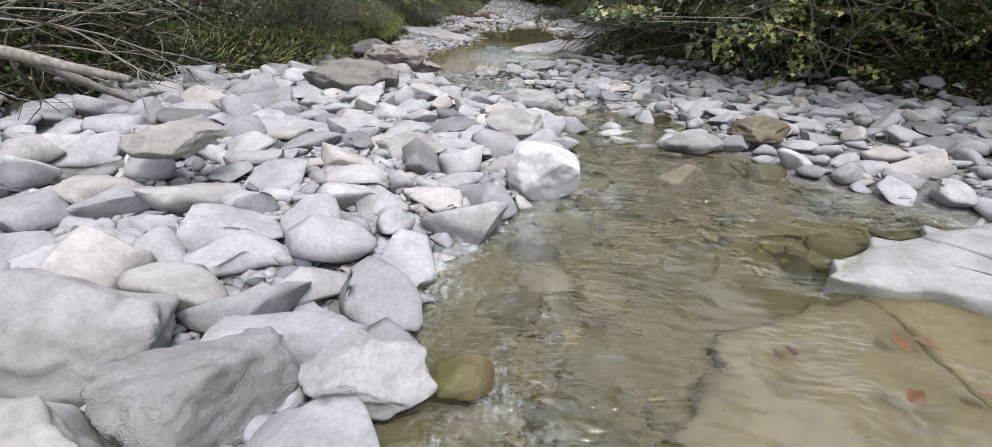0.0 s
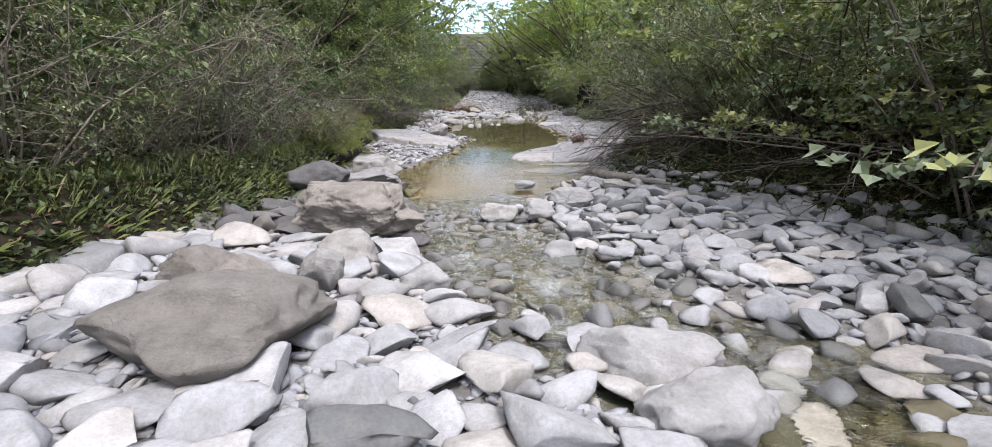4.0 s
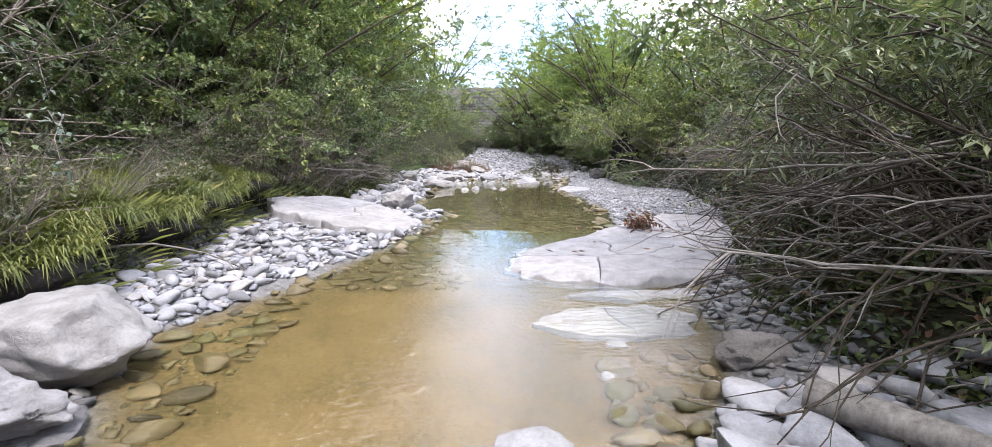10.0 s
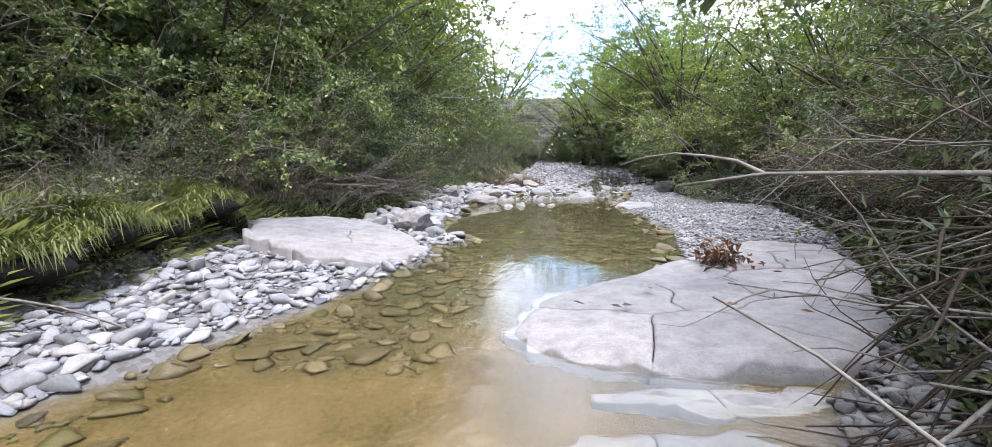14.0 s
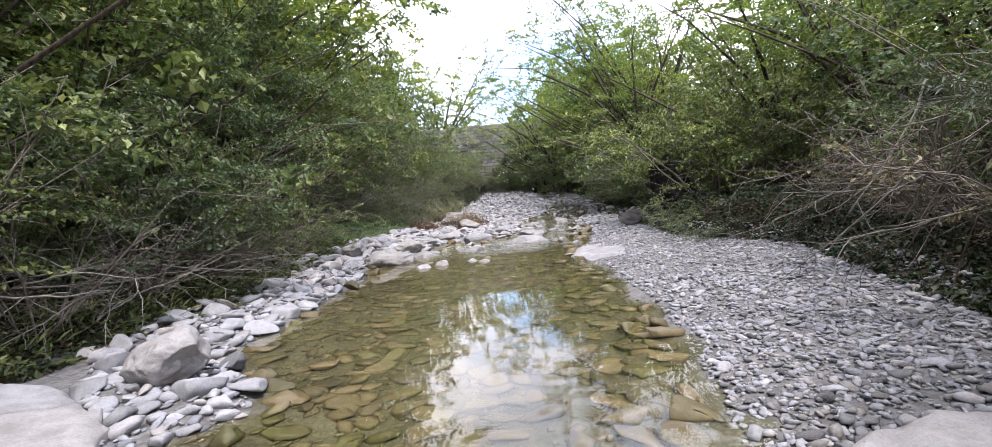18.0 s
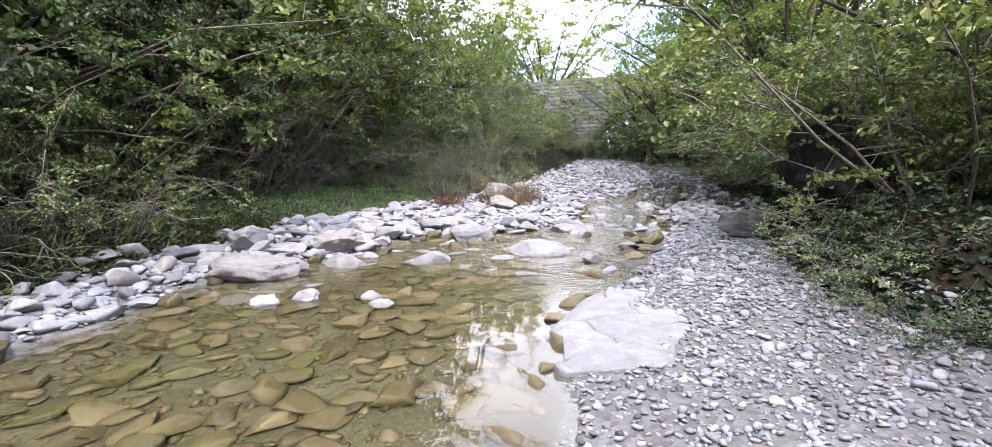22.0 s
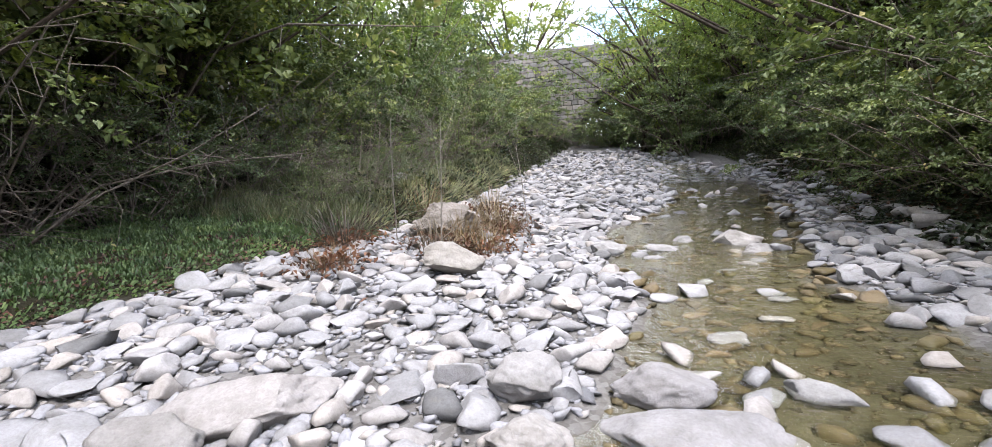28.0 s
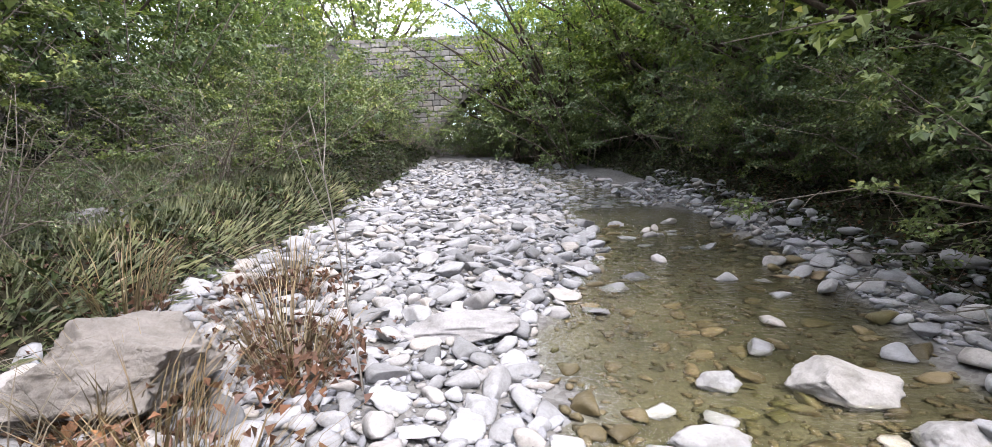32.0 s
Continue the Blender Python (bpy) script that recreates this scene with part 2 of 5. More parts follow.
def leaf_material(name, dark, mid, bright, dry, see=0.45, rough=0.42):
    """Leaves: a tone for each leaf, for each spray of them and for each bush."""
    m, n, l, b = shader(name, rough, 0.22)
    rnd = n.new("ShaderNodeNewGeometry").outputs["Random Per Island"]
    each = n.new("ShaderNodeObjectInfo").outputs["Random"]
    low = tuple(0.35 * p + 0.65 * q for p, q in zip(dark, mid))
    high = tuple(0.5 * p + 0.5 * q for p, q in zip(bright, mid))
    c = ramp(n, l, rnd, [(0.0, low), (0.5, mid), (0.9, high), (0.97, bright), (1.0, dry)])
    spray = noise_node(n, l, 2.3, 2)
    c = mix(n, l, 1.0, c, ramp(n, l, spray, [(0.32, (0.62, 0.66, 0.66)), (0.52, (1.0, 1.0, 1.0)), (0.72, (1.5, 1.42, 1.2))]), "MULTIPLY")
    c = mix(n, l, 1.0, c, ramp(n, l, each, [(0.0, (0.75, 0.8, 0.95)), (0.5, (1.0, 1.0, 0.95)), (1.0, (1.3, 1.2, 0.9))]), "MULTIPLY")
    l.new(c, b.inputs["Base Color"])
    t = n.new("ShaderNodeBsdfTranslucent")
    l.new(mix(n, l, 1.0, c, (1.12, 1.22, 0.72), "MULTIPLY"), t.inputs["Color"])
    s = n.new("ShaderNodeMixShader")
    s.inputs[0].default_value = see
    l.new(b.outputs[0], s.inputs[1])
    l.new(t.outputs[0], s.inputs[2])
    l.new(s.outputs[0], n["Material Output"].inputs["Surface"])
    return m


def bark_material(name, a, c):
    m, n, l, b = shader(name, 0.9, 0.15)
    f = noise_node(n, l, 25, 5, 0.7, stretch=(1, 1, 0.3))
    l.new(ramp(n, l, f, [(0.3, a), (0.7, c)]), b.inputs["Base Color"])
    bump(n, l, b, f, 0.6, 0.02)
    return m


M_GROUND = ground_material()
M_WATER = water_material()
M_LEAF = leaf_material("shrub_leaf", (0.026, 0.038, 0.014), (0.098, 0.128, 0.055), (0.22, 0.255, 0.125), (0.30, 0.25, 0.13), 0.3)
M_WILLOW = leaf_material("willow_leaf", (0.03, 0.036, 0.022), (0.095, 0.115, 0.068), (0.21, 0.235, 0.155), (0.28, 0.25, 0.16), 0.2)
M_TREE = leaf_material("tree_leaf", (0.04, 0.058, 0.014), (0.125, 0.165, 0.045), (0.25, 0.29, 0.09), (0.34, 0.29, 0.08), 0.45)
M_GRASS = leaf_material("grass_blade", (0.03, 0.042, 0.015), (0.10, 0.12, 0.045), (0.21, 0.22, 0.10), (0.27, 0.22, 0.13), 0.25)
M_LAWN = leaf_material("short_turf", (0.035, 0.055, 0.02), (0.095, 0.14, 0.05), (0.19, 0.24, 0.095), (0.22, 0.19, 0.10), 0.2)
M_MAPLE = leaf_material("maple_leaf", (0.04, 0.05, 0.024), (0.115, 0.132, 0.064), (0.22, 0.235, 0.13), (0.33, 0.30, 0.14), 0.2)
# Leaf tone lowered so that the colour carries the shade below the bushes.
M_HERB = leaf_material("shade_dark_herb", (0.009, 0.013, 0.005), (0.03, 0.042, 0.016), (0.085, 0.10, 0.04), (0.12, 0.09, 0.05), 0.15)
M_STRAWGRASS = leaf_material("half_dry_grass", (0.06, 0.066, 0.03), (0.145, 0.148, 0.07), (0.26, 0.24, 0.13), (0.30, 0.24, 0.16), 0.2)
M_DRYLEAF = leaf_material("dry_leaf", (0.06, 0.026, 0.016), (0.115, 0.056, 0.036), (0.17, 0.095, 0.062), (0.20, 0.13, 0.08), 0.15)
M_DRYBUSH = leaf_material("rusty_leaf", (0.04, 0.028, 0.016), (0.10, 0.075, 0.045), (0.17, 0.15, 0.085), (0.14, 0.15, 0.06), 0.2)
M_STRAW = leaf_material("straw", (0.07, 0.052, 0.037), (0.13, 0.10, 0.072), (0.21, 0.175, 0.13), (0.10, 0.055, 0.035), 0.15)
M_BARK = bark_material("brown_bark", (0.022, 0.017, 0.012), (0.075, 0.058, 0.043))
M_TWIG = bark_material("grey_brown_twigs", (0.06, 0.048, 0.037), (0.23, 0.195, 0.16))
M_DEAD = bark_material("bleached_dead_wood", (0.09, 0.078, 0.066), (0.24, 0.215, 0.185))

# ---- plan of the creek: distance along it, then across or up ----
def table(rows):
    ys, xs = np.array(rows).T
    return lambda y: np.interp(y, ys, xs)


water_z = table([(-8, 0.15), (-2, 0.12), (2, 0), (5, -0.12), (6.4, -0.185), (7.3, -0.185), (8.5, -0.125), (13, 0.03), (17, 0.05), (20, 0.08), (24, 0.18), (31, 0.19), (36, 0.45), (42, 0.95), (50, 1.6), (100, 2.6)])
bank_l = table([(-8, -5), (-1, -3.4), (2.2, -3.2), (4.4, -2.6), (8.4, -2.6), (11, -2.9), (13, -3.3), (15, -2.8), (17.7, -2.7), (21, -3.0), (24, -3.3), (28.6, -3.3), (30, -2.6), (34.6, -2.2), (42, -1.8), (100, -2)])
bank_r = table([(-8, 6), (0.9, 5.6), (3.5, 4.4), (6.2, 3.5), (8.5, 2.5), (9.5, 2.6), (10.5, 2.9), (12.5, 3.7), (14.5, 4.4), (18.8, 5.3), (20, 5.0), (21.2, 4.2), (24, 4.2), (28, 4.6), (29.6, 4.2), (32, 4.2), (35, 4.6), (38, 4.6), (42, 4.3), (46, 3.5), (100, 3.2)])
edge_l = table([(-8, 0), (-3.7, 0.2), (-2.8, 0.3), (-1.7, 0.8), (-0.5, 1.05), (0.1, 1.1), (1.1, 0.8), (2.1, 0.0), (3.5, -0.5), (5.2, -0.8), (6, -0.85), (7.5, -1.4), (8.8, -1.85), (9.8, -1.6), (10.5, -1.4), (11.5, -1.0), (13.4, -0.65), (14, -1.0), (14.5, -0.5), (15.2, -1.0), (15.8, -1.5), (20, -1.6), (21, -2.0), (22, -2.0), (22.9, -1.1), (24.2, -1.1), (25, -0.8), (25.8, 0.8), (28.1, 1.2), (29.1, 0.8), (31.4, 0.7), (32.5, 0.85), (34.5, 1.8), (50, 1.6), (100, 0)])
edge_r = table([(-8, 4), (-2.1, 3.2), (-1.6, 2.8), (-0.5, 2.4), (0.9, 2.4), (2, 2.0), (3.5, 1.7), (4.5, 1.25), (5.2, 0.9), (5.7, 0.35), (6.1, 0.3), (6.5, 0.8), (7.0, 1.05), (7.8, 1.5), (8.4, 1.9), (9.7, 2.1), (10.6, 2.5), (12, 2.5), (13.2, 2.2), (15.3, 2.5), (16.6, 2.6), (18.5, 2.45), (20.8, 2.25), (22.9, 2.7), (27.3, 3.2), (28.6, 2.9), (30.3, 3.15), (32, 3.6), (34, 4.0), (36.5, 4.1), (43, 3.3), (100, 1.8)])
depth = table([(-8, 0.12), (0, 0.14), (3, 0.06), (6, 0.06), (8, 0.15), (12, 0.2), (18, 0.22), (22, 0.2), (25, 0.1), (28, 0.12), (35, 0.08), (100, 0.06)])
riffle_at = table([(-8, 0.6), (-3, 1.0), (-1.2, 0.7), (0.5, 0.5), (3, 0.9), (6, 0.95), (7, 0.3), (8.5, 0.14), (10.5, 0.075), (12.5, 0.018), (14, 0.003), (21, 0.003), (23, 0.14), (25, 0.24), (28, 0.22), (36, 0.35), (100, 0.3)])
shore_l = table([(-8, 0.16), (4, 0.2), (8, 0.14), (13, 0.16), (18, 0.12), (24, 0.2), (32, 0.25), (100, 0.3)])
shore_r = table([(-8, 0.14), (4, 0.12), (8, 0.1), (13, 0.12), (20, 0.14), (28, 0.1), (100, 0.2)])
rise_l = table([(-8, 0.7), (4, 0.5), (7, 0.42), (9, 0.45), (13, 0.5), (15, 0.35), (22, 0.3), (24, 0.15), (30, 0.2), (32, 0.5), (36, 0.7), (100, 0.8)])
steep_l = table([(8, 0.5), (9, 0.15), (13.2, 0.15), (14, 0.5), (100, 0.55)])
rise_r = table([(-8, 0.5), (8, 0.3), (14, 0.3), (22, 0.5), (28, 0.4), (100, 0.7)])


def wobble(x, y, scale, amount, seed=0.0):
    """Smooth unevenness out of a few sines."""
    return amount * (np.sin(x * scale + 1.3 * np.sin(y * scale * 0.7 + seed)) + np.sin(y * scale * 1.17 + 1.1 * np.sin(x * scale * 0.83 + seed * 2))) / 2


def ground_z(x, y):
    x, y = np.asarray(x, float), np.asarray(y, float)
    w = water_z(y)
    el, er = edge_l(y) + wobble(y, y, 5.1, 0.12), edge_r(y) + wobble(y, y, 4.3, 0.12, 2)
    bl, br = np.minimum(bank_l(y), el - 0.15), np.maximum(bank_r(y), er + 0.15)
    inside = np.minimum(x - el, er - x)
    bed = w - depth(y) * np.clip(inside / 0.7, 0, 1)
    z = np.where(inside > 0, bed, 0)
    left, right = np.clip((el - x) / (el - bl), 0, 1), np.clip((x - er) / (br - er), 0, 1)
    z = np.where(x <= el, w + 0.015 + shore_l(y) * left, z)
    z = np.where(x >= er, w + 0.015 + shore_r(y) * right, z)
    dl, dr = np.maximum(bl - x, 0), np.maximum(x - br, 0)
    up = lambda d, r, w=0.55: r * np.clip(d / w, 0, 1) ** 0.7 + 0.1 * np.clip(d - 0.5, 0, 4) + 0.38 * np.clip(d - 4.5, 0, 12) + 0.15 * np.clip(d - 16.5, 0, 200)
    z = z + up(dl, rise_l(y), steep_l(y)) + up(dr, rise_r(y))
    return z + wobble(x, y, 2.3, 0.025) + wobble(x, y, 7.7, 0.012, 4)


def link(name, verts, faces, material, smooth=True):
    me = bpy.data.meshes.new(name)
    me.from_pydata(verts.tolist() if hasattr(verts, "tolist") else verts, [], faces.tolist() if hasattr(faces, "tolist") else faces)
    me.materials.append(material)
    if smooth:
        me.polygons.foreach_set("use_smooth", np.ones(len(me.polygons), bool))
    me.update()
    return me


def grid_faces(nx, ny):
    i, j = np.meshgrid(np.arange(nx - 1), np.arange(ny - 1), indexing="ij")
    a = (i * ny + j).ravel()
    return np.stack([a, a + ny, a + ny + 1, a + 1], 1)


def point_values(me, name, values):
    me.attributes.new(name, "FLOAT", "POINT").data.foreach_set("value", np.asarray(values, np.float32))


# ---- ground and water ----
gx = np.concatenate([-np.geomspace(500, 9, 30), np.arange(-8.6, -4.5, 0.35), np.arange(-4.4, 6.2, 0.11), np.arange(6.4, 9, 0.4), np.geomspace(9.3, 500, 30)])
gy = np.concatenate([-np.geomspace(300, 9, 22), np.arange(-8.5, -5, 0.3), np.arange(-5, 36, 0.13), np.arange(36.1, 60, 0.3), np.geomspace(60.5, 800, 30)])
X, Y = np.meshgrid(gx, gy, indexing="ij")
Z = ground_z(X, Y)
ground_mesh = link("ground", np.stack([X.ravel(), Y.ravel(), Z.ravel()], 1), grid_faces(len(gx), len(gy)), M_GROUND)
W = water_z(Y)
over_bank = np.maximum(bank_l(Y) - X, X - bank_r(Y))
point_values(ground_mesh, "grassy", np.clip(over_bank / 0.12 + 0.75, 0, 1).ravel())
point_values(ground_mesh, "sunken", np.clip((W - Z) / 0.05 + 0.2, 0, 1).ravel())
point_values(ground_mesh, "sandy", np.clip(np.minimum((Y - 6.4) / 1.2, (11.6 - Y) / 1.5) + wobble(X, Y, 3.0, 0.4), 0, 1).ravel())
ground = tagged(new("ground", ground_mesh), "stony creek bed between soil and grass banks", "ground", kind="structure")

wy = np.concatenate([np.arange(-8, 36, 0.09), np.arange(36, 100, 0.5)])
wu = np.linspace(0, 1, 46)
el, er = edge_l(wy) - 0.5, edge_r(wy) + 0.5
WX = el[None] + (er - el)[None] * wu[:, None]
WY = np.broadcast_to(wy[None], WX.shape)
WZ = water_z(WY) + 0.010 * np.clip(riffle_at(WY) - 0.2, 0, 1) * (np.sin(WX * 17 + 2 * np.sin(WY * 9)) + np.sin(WY * 15 + 3 * np.sin(WX * 6)) + 0.8 * np.sin(WY * 31 + 2.5 * np.sin(WX * 11)))
water_mesh = link("water", np.stack([WX.ravel(), WY.ravel(), WZ.ravel()], 1), grid_faces(*WX.shape), M_WATER)
calm_ledge = np.where(WY < -2.2, np.clip(1.7 - WX, 0.12, 1.0), 1.0)
point_values(water_mesh, "riffle", (riffle_at(WY) * calm_ledge).ravel())
water = tagged(new("water", water_mesh), "clear shallow creek water mirroring the sky", "water", kind="structure")
water.visible_shadow = False


# ---- shapes ----
def part(name, mesh, parent, label="", at=None):
    ob = new(name, mesh)
    ob.parent = parent
    if at is not None:
        ob.matrix_basis = at
    return tagged(ob, label)


def rock(name, seed, sub, size, cuts, rough, material, layered=0.0, deep=0.42, sharp=0.5):
    """A broken and worn stone: a ball cut by planes and roughened, size across, along and high; it stands on z = 0."""
    r = random.Random(seed)
    bm = bmesh.new()
    bmesh.ops.create_icosphere(bm, subdivisions=sub, radius=1)
    planes = []
    for k in range(cuts):
        v = Vector((r.gauss(0, 1), r.gauss(0, 1), r.gauss(0, 0.9))).normalized()
        planes.append((v, r.uniform(deep, 0.82)))
    off = Vector((r.uniform(-50, 50), r.uniform(-50, 50), r.uniform(-50, 50)))
    for v in bm.verts:
        p = v.co.copy()
        for q, d in planes:
            e = p.dot(q) - d
            if e > 0:
                p -= q * e * 0.97
        k = 1 + rough * noise.noise(p * 1.6 + off) + rough * 0.5 * noise.noise(p * 4.1 + off)
        if sub > 3:
            k += rough * 0.3 * abs(noise.noise(p * 7 + off)) + rough * 0.16 * noise.noise(p * 15 + off) + rough * 0.08 * noise.noise(p * 34 + off)
        p *= k
        if layered:
            p.z += layered * (round(p.z * 7) / 7 - p.z)
        v.co = p
    lo = [min(v.co[a] for v in bm.verts) for a in range(3)]
    hi = [max(v.co[a] for v in bm.verts) for a in range(3)]
    for v in bm.verts:
        v.co = Vector(((v.co[a] - (lo[a] if a == 2 else (lo[a] + hi[a]) / 2)) * size[a] / (hi[a] - lo[a]) for a in range(3)))
    for f in bm.faces:
        f.smooth = True
    for e in bm.edges:
        e.smooth = e.calc_face_angle(0.0) < sharp
    me = bpy.data.meshes.new(name)
    bm.to_mesh(me)
    bm.free()
    me.materials.append(material)
    return me


def gz(x, y):
    return float(ground_z(x, y))


def tube(out, points, r0, r1, sides=4):
    """Adds a tapered stem along points to out = (verts, faces)."""
    verts, faces = out
    n = len(points)
    base = len(verts)
    for k, p in enumerate(points):
        a = (points[min(k + 1, n - 1)] - points[max(k - 1, 0)]).normalized()
        s = a.cross(Vector((0.3, 0.9, 0.2))).normalized()
        t = a.cross(s)
        r = r0 + (r1 - r0) * k / (n - 1)
        for j in range(sides):
            w = 2 * math.pi * j / sides
            verts.append(tuple(p + (s * math.cos(w) + t * math.sin(w)) * r))
    for k in range(n - 1):
        for j in range(sides):
            a, b = base + k * sides + j, base + k * sides + (j + 1) % sides
            faces.append((a, b, b + sides, a + sides))
    faces.append(tuple(range(base + (n - 1) * sides, base + n * sides)))


def limb(r, start, way, length, n, bend, droop=0.0):
    pts, p, d = [start.copy()], start.copy(), way.normalized()
    for k in range(n):
        d = (d + Vector((r.gauss(0, bend), r.gauss(0, bend), r.gauss(0, bend) - droop))).normalized()
        p = p + d * (length / n)
        pts.append(p.copy())
    return pts


def leaves(centres, ways, length, width, seed, fold=0.25, hang=0.25, lobed=False):
    """Folded leaf blades, plain or three-lobed, at centres and roughly along ways."""
    g = np.random.default_rng(seed)
    n = len(centres)
    d = ways + g.normal(0, 0.6, (n, 3))
    d[:, 2] -= hang
    d /= np.linalg.norm(d, axis=1, keepdims=True)
    s = np.cross(d, g.normal(0, 0.3, (n, 3)) + (0, 0, 1))
    s /= np.linalg.norm(s, axis=1, keepdims=True) + 1e-9
    u = np.cross(s, d)
    L = length * g.uniform(0.6, 1.3, (n, 1))
    w = width * g.uniform(0.7, 1.25, (n, 1))
    base, tip = centres - d * L * 0.5, centres + d * L * 0.5
    a, b = centres + s * w * 0.5 + u * w * fold, centres - s * w * 0.5 + u * w * fold
    if lobed:
        c, e = centres + d * L * 0.12 + s * w * 0.17, centres + d * L * 0.12 - s * w * 0.17
        V = np.stack([base, a, c, tip, e, b], 1).reshape(-1, 3)
        k = np.arange(n)[:, None] * 6
        return V, np.concatenate([k + [0, 1, 2], k + [0, 2, 3], k + [0, 3, 4], k + [0, 4, 5]], 1).reshape(-1, 3)
    V = np.stack([base, a, tip, b], 1).reshape(-1, 3)
    k = np.arange(n)[:, None] * 4
    return V, np.concatenate([k + [0, 1, 2], k + [0, 2, 3]], 1).reshape(-1, 3)


def shrub(name, seed, height, spread, stems, twigs, per_twig, length, width, leaf, label, category="shrub", lean=0.0, bare=0.0, droop=0.02, low=0.15, wood=None, trunk=0.0, part_names=("branchwork", "foliage"), hollow=0.3, lobed=False):
    """A shrub or tree: stems, forking twigs and leaves in clumps along the twigs."""
    r = random.Random(seed)
    out = ([], [])
    spots, ways = [], []
    top = new(name)
    top.empty_display_size = 0.2
    bases = []
    if trunk:
        t = limb(r, Vector((0, 0, -0.3)), Vector((r.gauss(0, 0.08) - lean * 0.3, r.gauss(0, 0.08), 1)), trunk + 0.3, 6, 0.05)
        tube(out, t, height * 0.022, height * 0.014, 7)
        bases = [t[-1], t[-2], t[-3]]
    for k in range(stems):
        a = 2 * math.pi * (k + r.random()) / stems
        start = r.choice(bases) if trunk else Vector((math.cos(a) * 0.12 * spread, math.sin(a) * 0.12 * spread, -0.15))
        tilt = r.uniform(0.15, 1.0) * spread / height * (1.5 if trunk else 1.2)
        way = Vector((math.cos(a) * tilt - lean, math.sin(a) * tilt, 1))
        size = (height - trunk) * r.uniform(0.7, 1.08) * way.length / max(way.z, 0.9)
        stem = limb(r, start, way, size, 9, 0.10, droop)
        tube(out, stem[::3], height * (0.009 if trunk else 0.007), 0.004, 4)
        for j in range(twigs):
            f = low + (1 - low) * (j + r.random()) / twigs
            i = min(int(f * 9), 8)
            p = stem[i].lerp(stem[i + 1], f * 9 - i)
            d = Vector((r.gauss(0, 1), r.gauss(0, 1), r.gauss(0.25, 0.5))).normalized()
            twig = limb(r, p, d, spread * r.uniform(0.2, 0.5) * (1.15 - 0.5 * f), 4, 0.22, droop * 2)
            if height < 4 or r.random() < 0.35:
                tube(out, [twig[0], twig[2], twig[4]], 0.007 if height < 5 else 0.012, 0.002, 3)
            if r.random() < max(bare, 0.92 * (1 - twig[2].z / (hollow * height)) if hollow else 0.0):
                continue
            for q in range(per_twig):
                e = r.uniform(0.35, 1.08) * 4
                m = min(int(e), 3)
                c = twig[m].lerp(twig[m + 1], e - m)
                along = (twig[m + 1] - twig[m]).normalized()
                out_way = along.cross(Vector((r.gauss(0, 0.2), r.gauss(0, 0.2), 1))) * (1 if q % 2 else -1)
                spots.append(c + out_way * length * r.uniform(0.3, 1.6) + Vector((r.gauss(0, 1), r.gauss(0, 1), r.gauss(0, 0.5))) * length * 0.55)
                ways.append(along * 0.7 + out_way)
    if trunk:
        n = 7 * 7
        part("trunk", link("trunk", out[0][:n], [f for f in out[1] if max(f) < n], wood or M_BARK), top)
        out = ([v for v in out[0][n:]], [tuple(i - n for i in f) for f in out[1] if max(f) >= n])
    tagged(part(part_names[0], link(part_names[0], out[0], out[1], wood or (M_BARK if trunk else M_TWIG)), top), kind="stuff")
    if spots:
        W = np.array(ways)
        W /= np.linalg.norm(W, axis=1, keepdims=True) + 1e-9
        V, F = leaves(np.array(spots), W, length, width, seed, lobed=lobed)
        tagged(part(part_names[1], link(part_names[1], V, F, leaf, False), top), kind="stuff")
    return tagged(top, label, category)


def put(thing, x, y, turn=0.0, size=1.0, up=None, tilt=0.0, group=""):
    m = pose(x, y, (gz(x, y) if up is None else up) - 0.03, tilt, 0, turn) @ Matrix.Diagonal((size, size, size, 1))
    c = copy_thing(thing, m)
    if group:
        c["group"] = group
    return c


def settle_first(things):
    """Removes the patterns that the copies were made from."""
    for t in things:
        for o in (*t.children_recursive, t):
            bpy.data.objects.remove(o)

# ---- vegetation along the banks ----
HAZEL = "broad-leaved green shrub hanging over the stony bank"
WILLOW = "grey-green willow bush with narrow leaves on the bank"
hazels = [shrub("shrub", 11 + k, 2.9, 2.6, 12, 12, 56, 0.075, 0.052, M_LEAF, HAZEL, droop=0.05, low=0.05) for k in range(3)]
small_leaved = [shrub("shrub", 21 + k, 2.5, 2.5, 14, 14, 50, 0.05, 0.034, M_LEAF, "small-leaved olive-green shrub spreading over the bank", droop=0.07, low=0.0, bare=0.22, hollow=0.25) for k in range(2)]
twiggy = [shrub("shrub", 25 + k, 2.7, 2.5, 16, 17, 22, 0.055, 0.028, M_WILLOW, "twiggy grey-green shrub with arching thin stems", droop=0.08, low=0.0, bare=0.35, hollow=0.2) for k in range(2)]
maples = [shrub("maple_bush", 27, 3.0, 2.8, 10, 14, 30, 0.10, 0.10, M_MAPLE, "maple bush with broad yellowish-green leaves", droop=0.05, low=0.1, lean=0.4, hollow=0.45, lobed=True)]
willows = [shrub("willow_bush", 31 + k, 2.9, 2.5, 12, 13, 56, 0.105, 0.019, M_WILLOW, WILLOW, droop=0.06, bare=0.1, low=0.0, hollow=0.2) for k in range(2)]
thickets = [shrub("thicket", 41 + k, 4.4, 3.4, 12, 12, 48, 0.12, 0.085, M_LEAF, "tall dense green thicket behind the bank", droop=0.04, low=0.0, hollow=0.25) for k in range(3)]
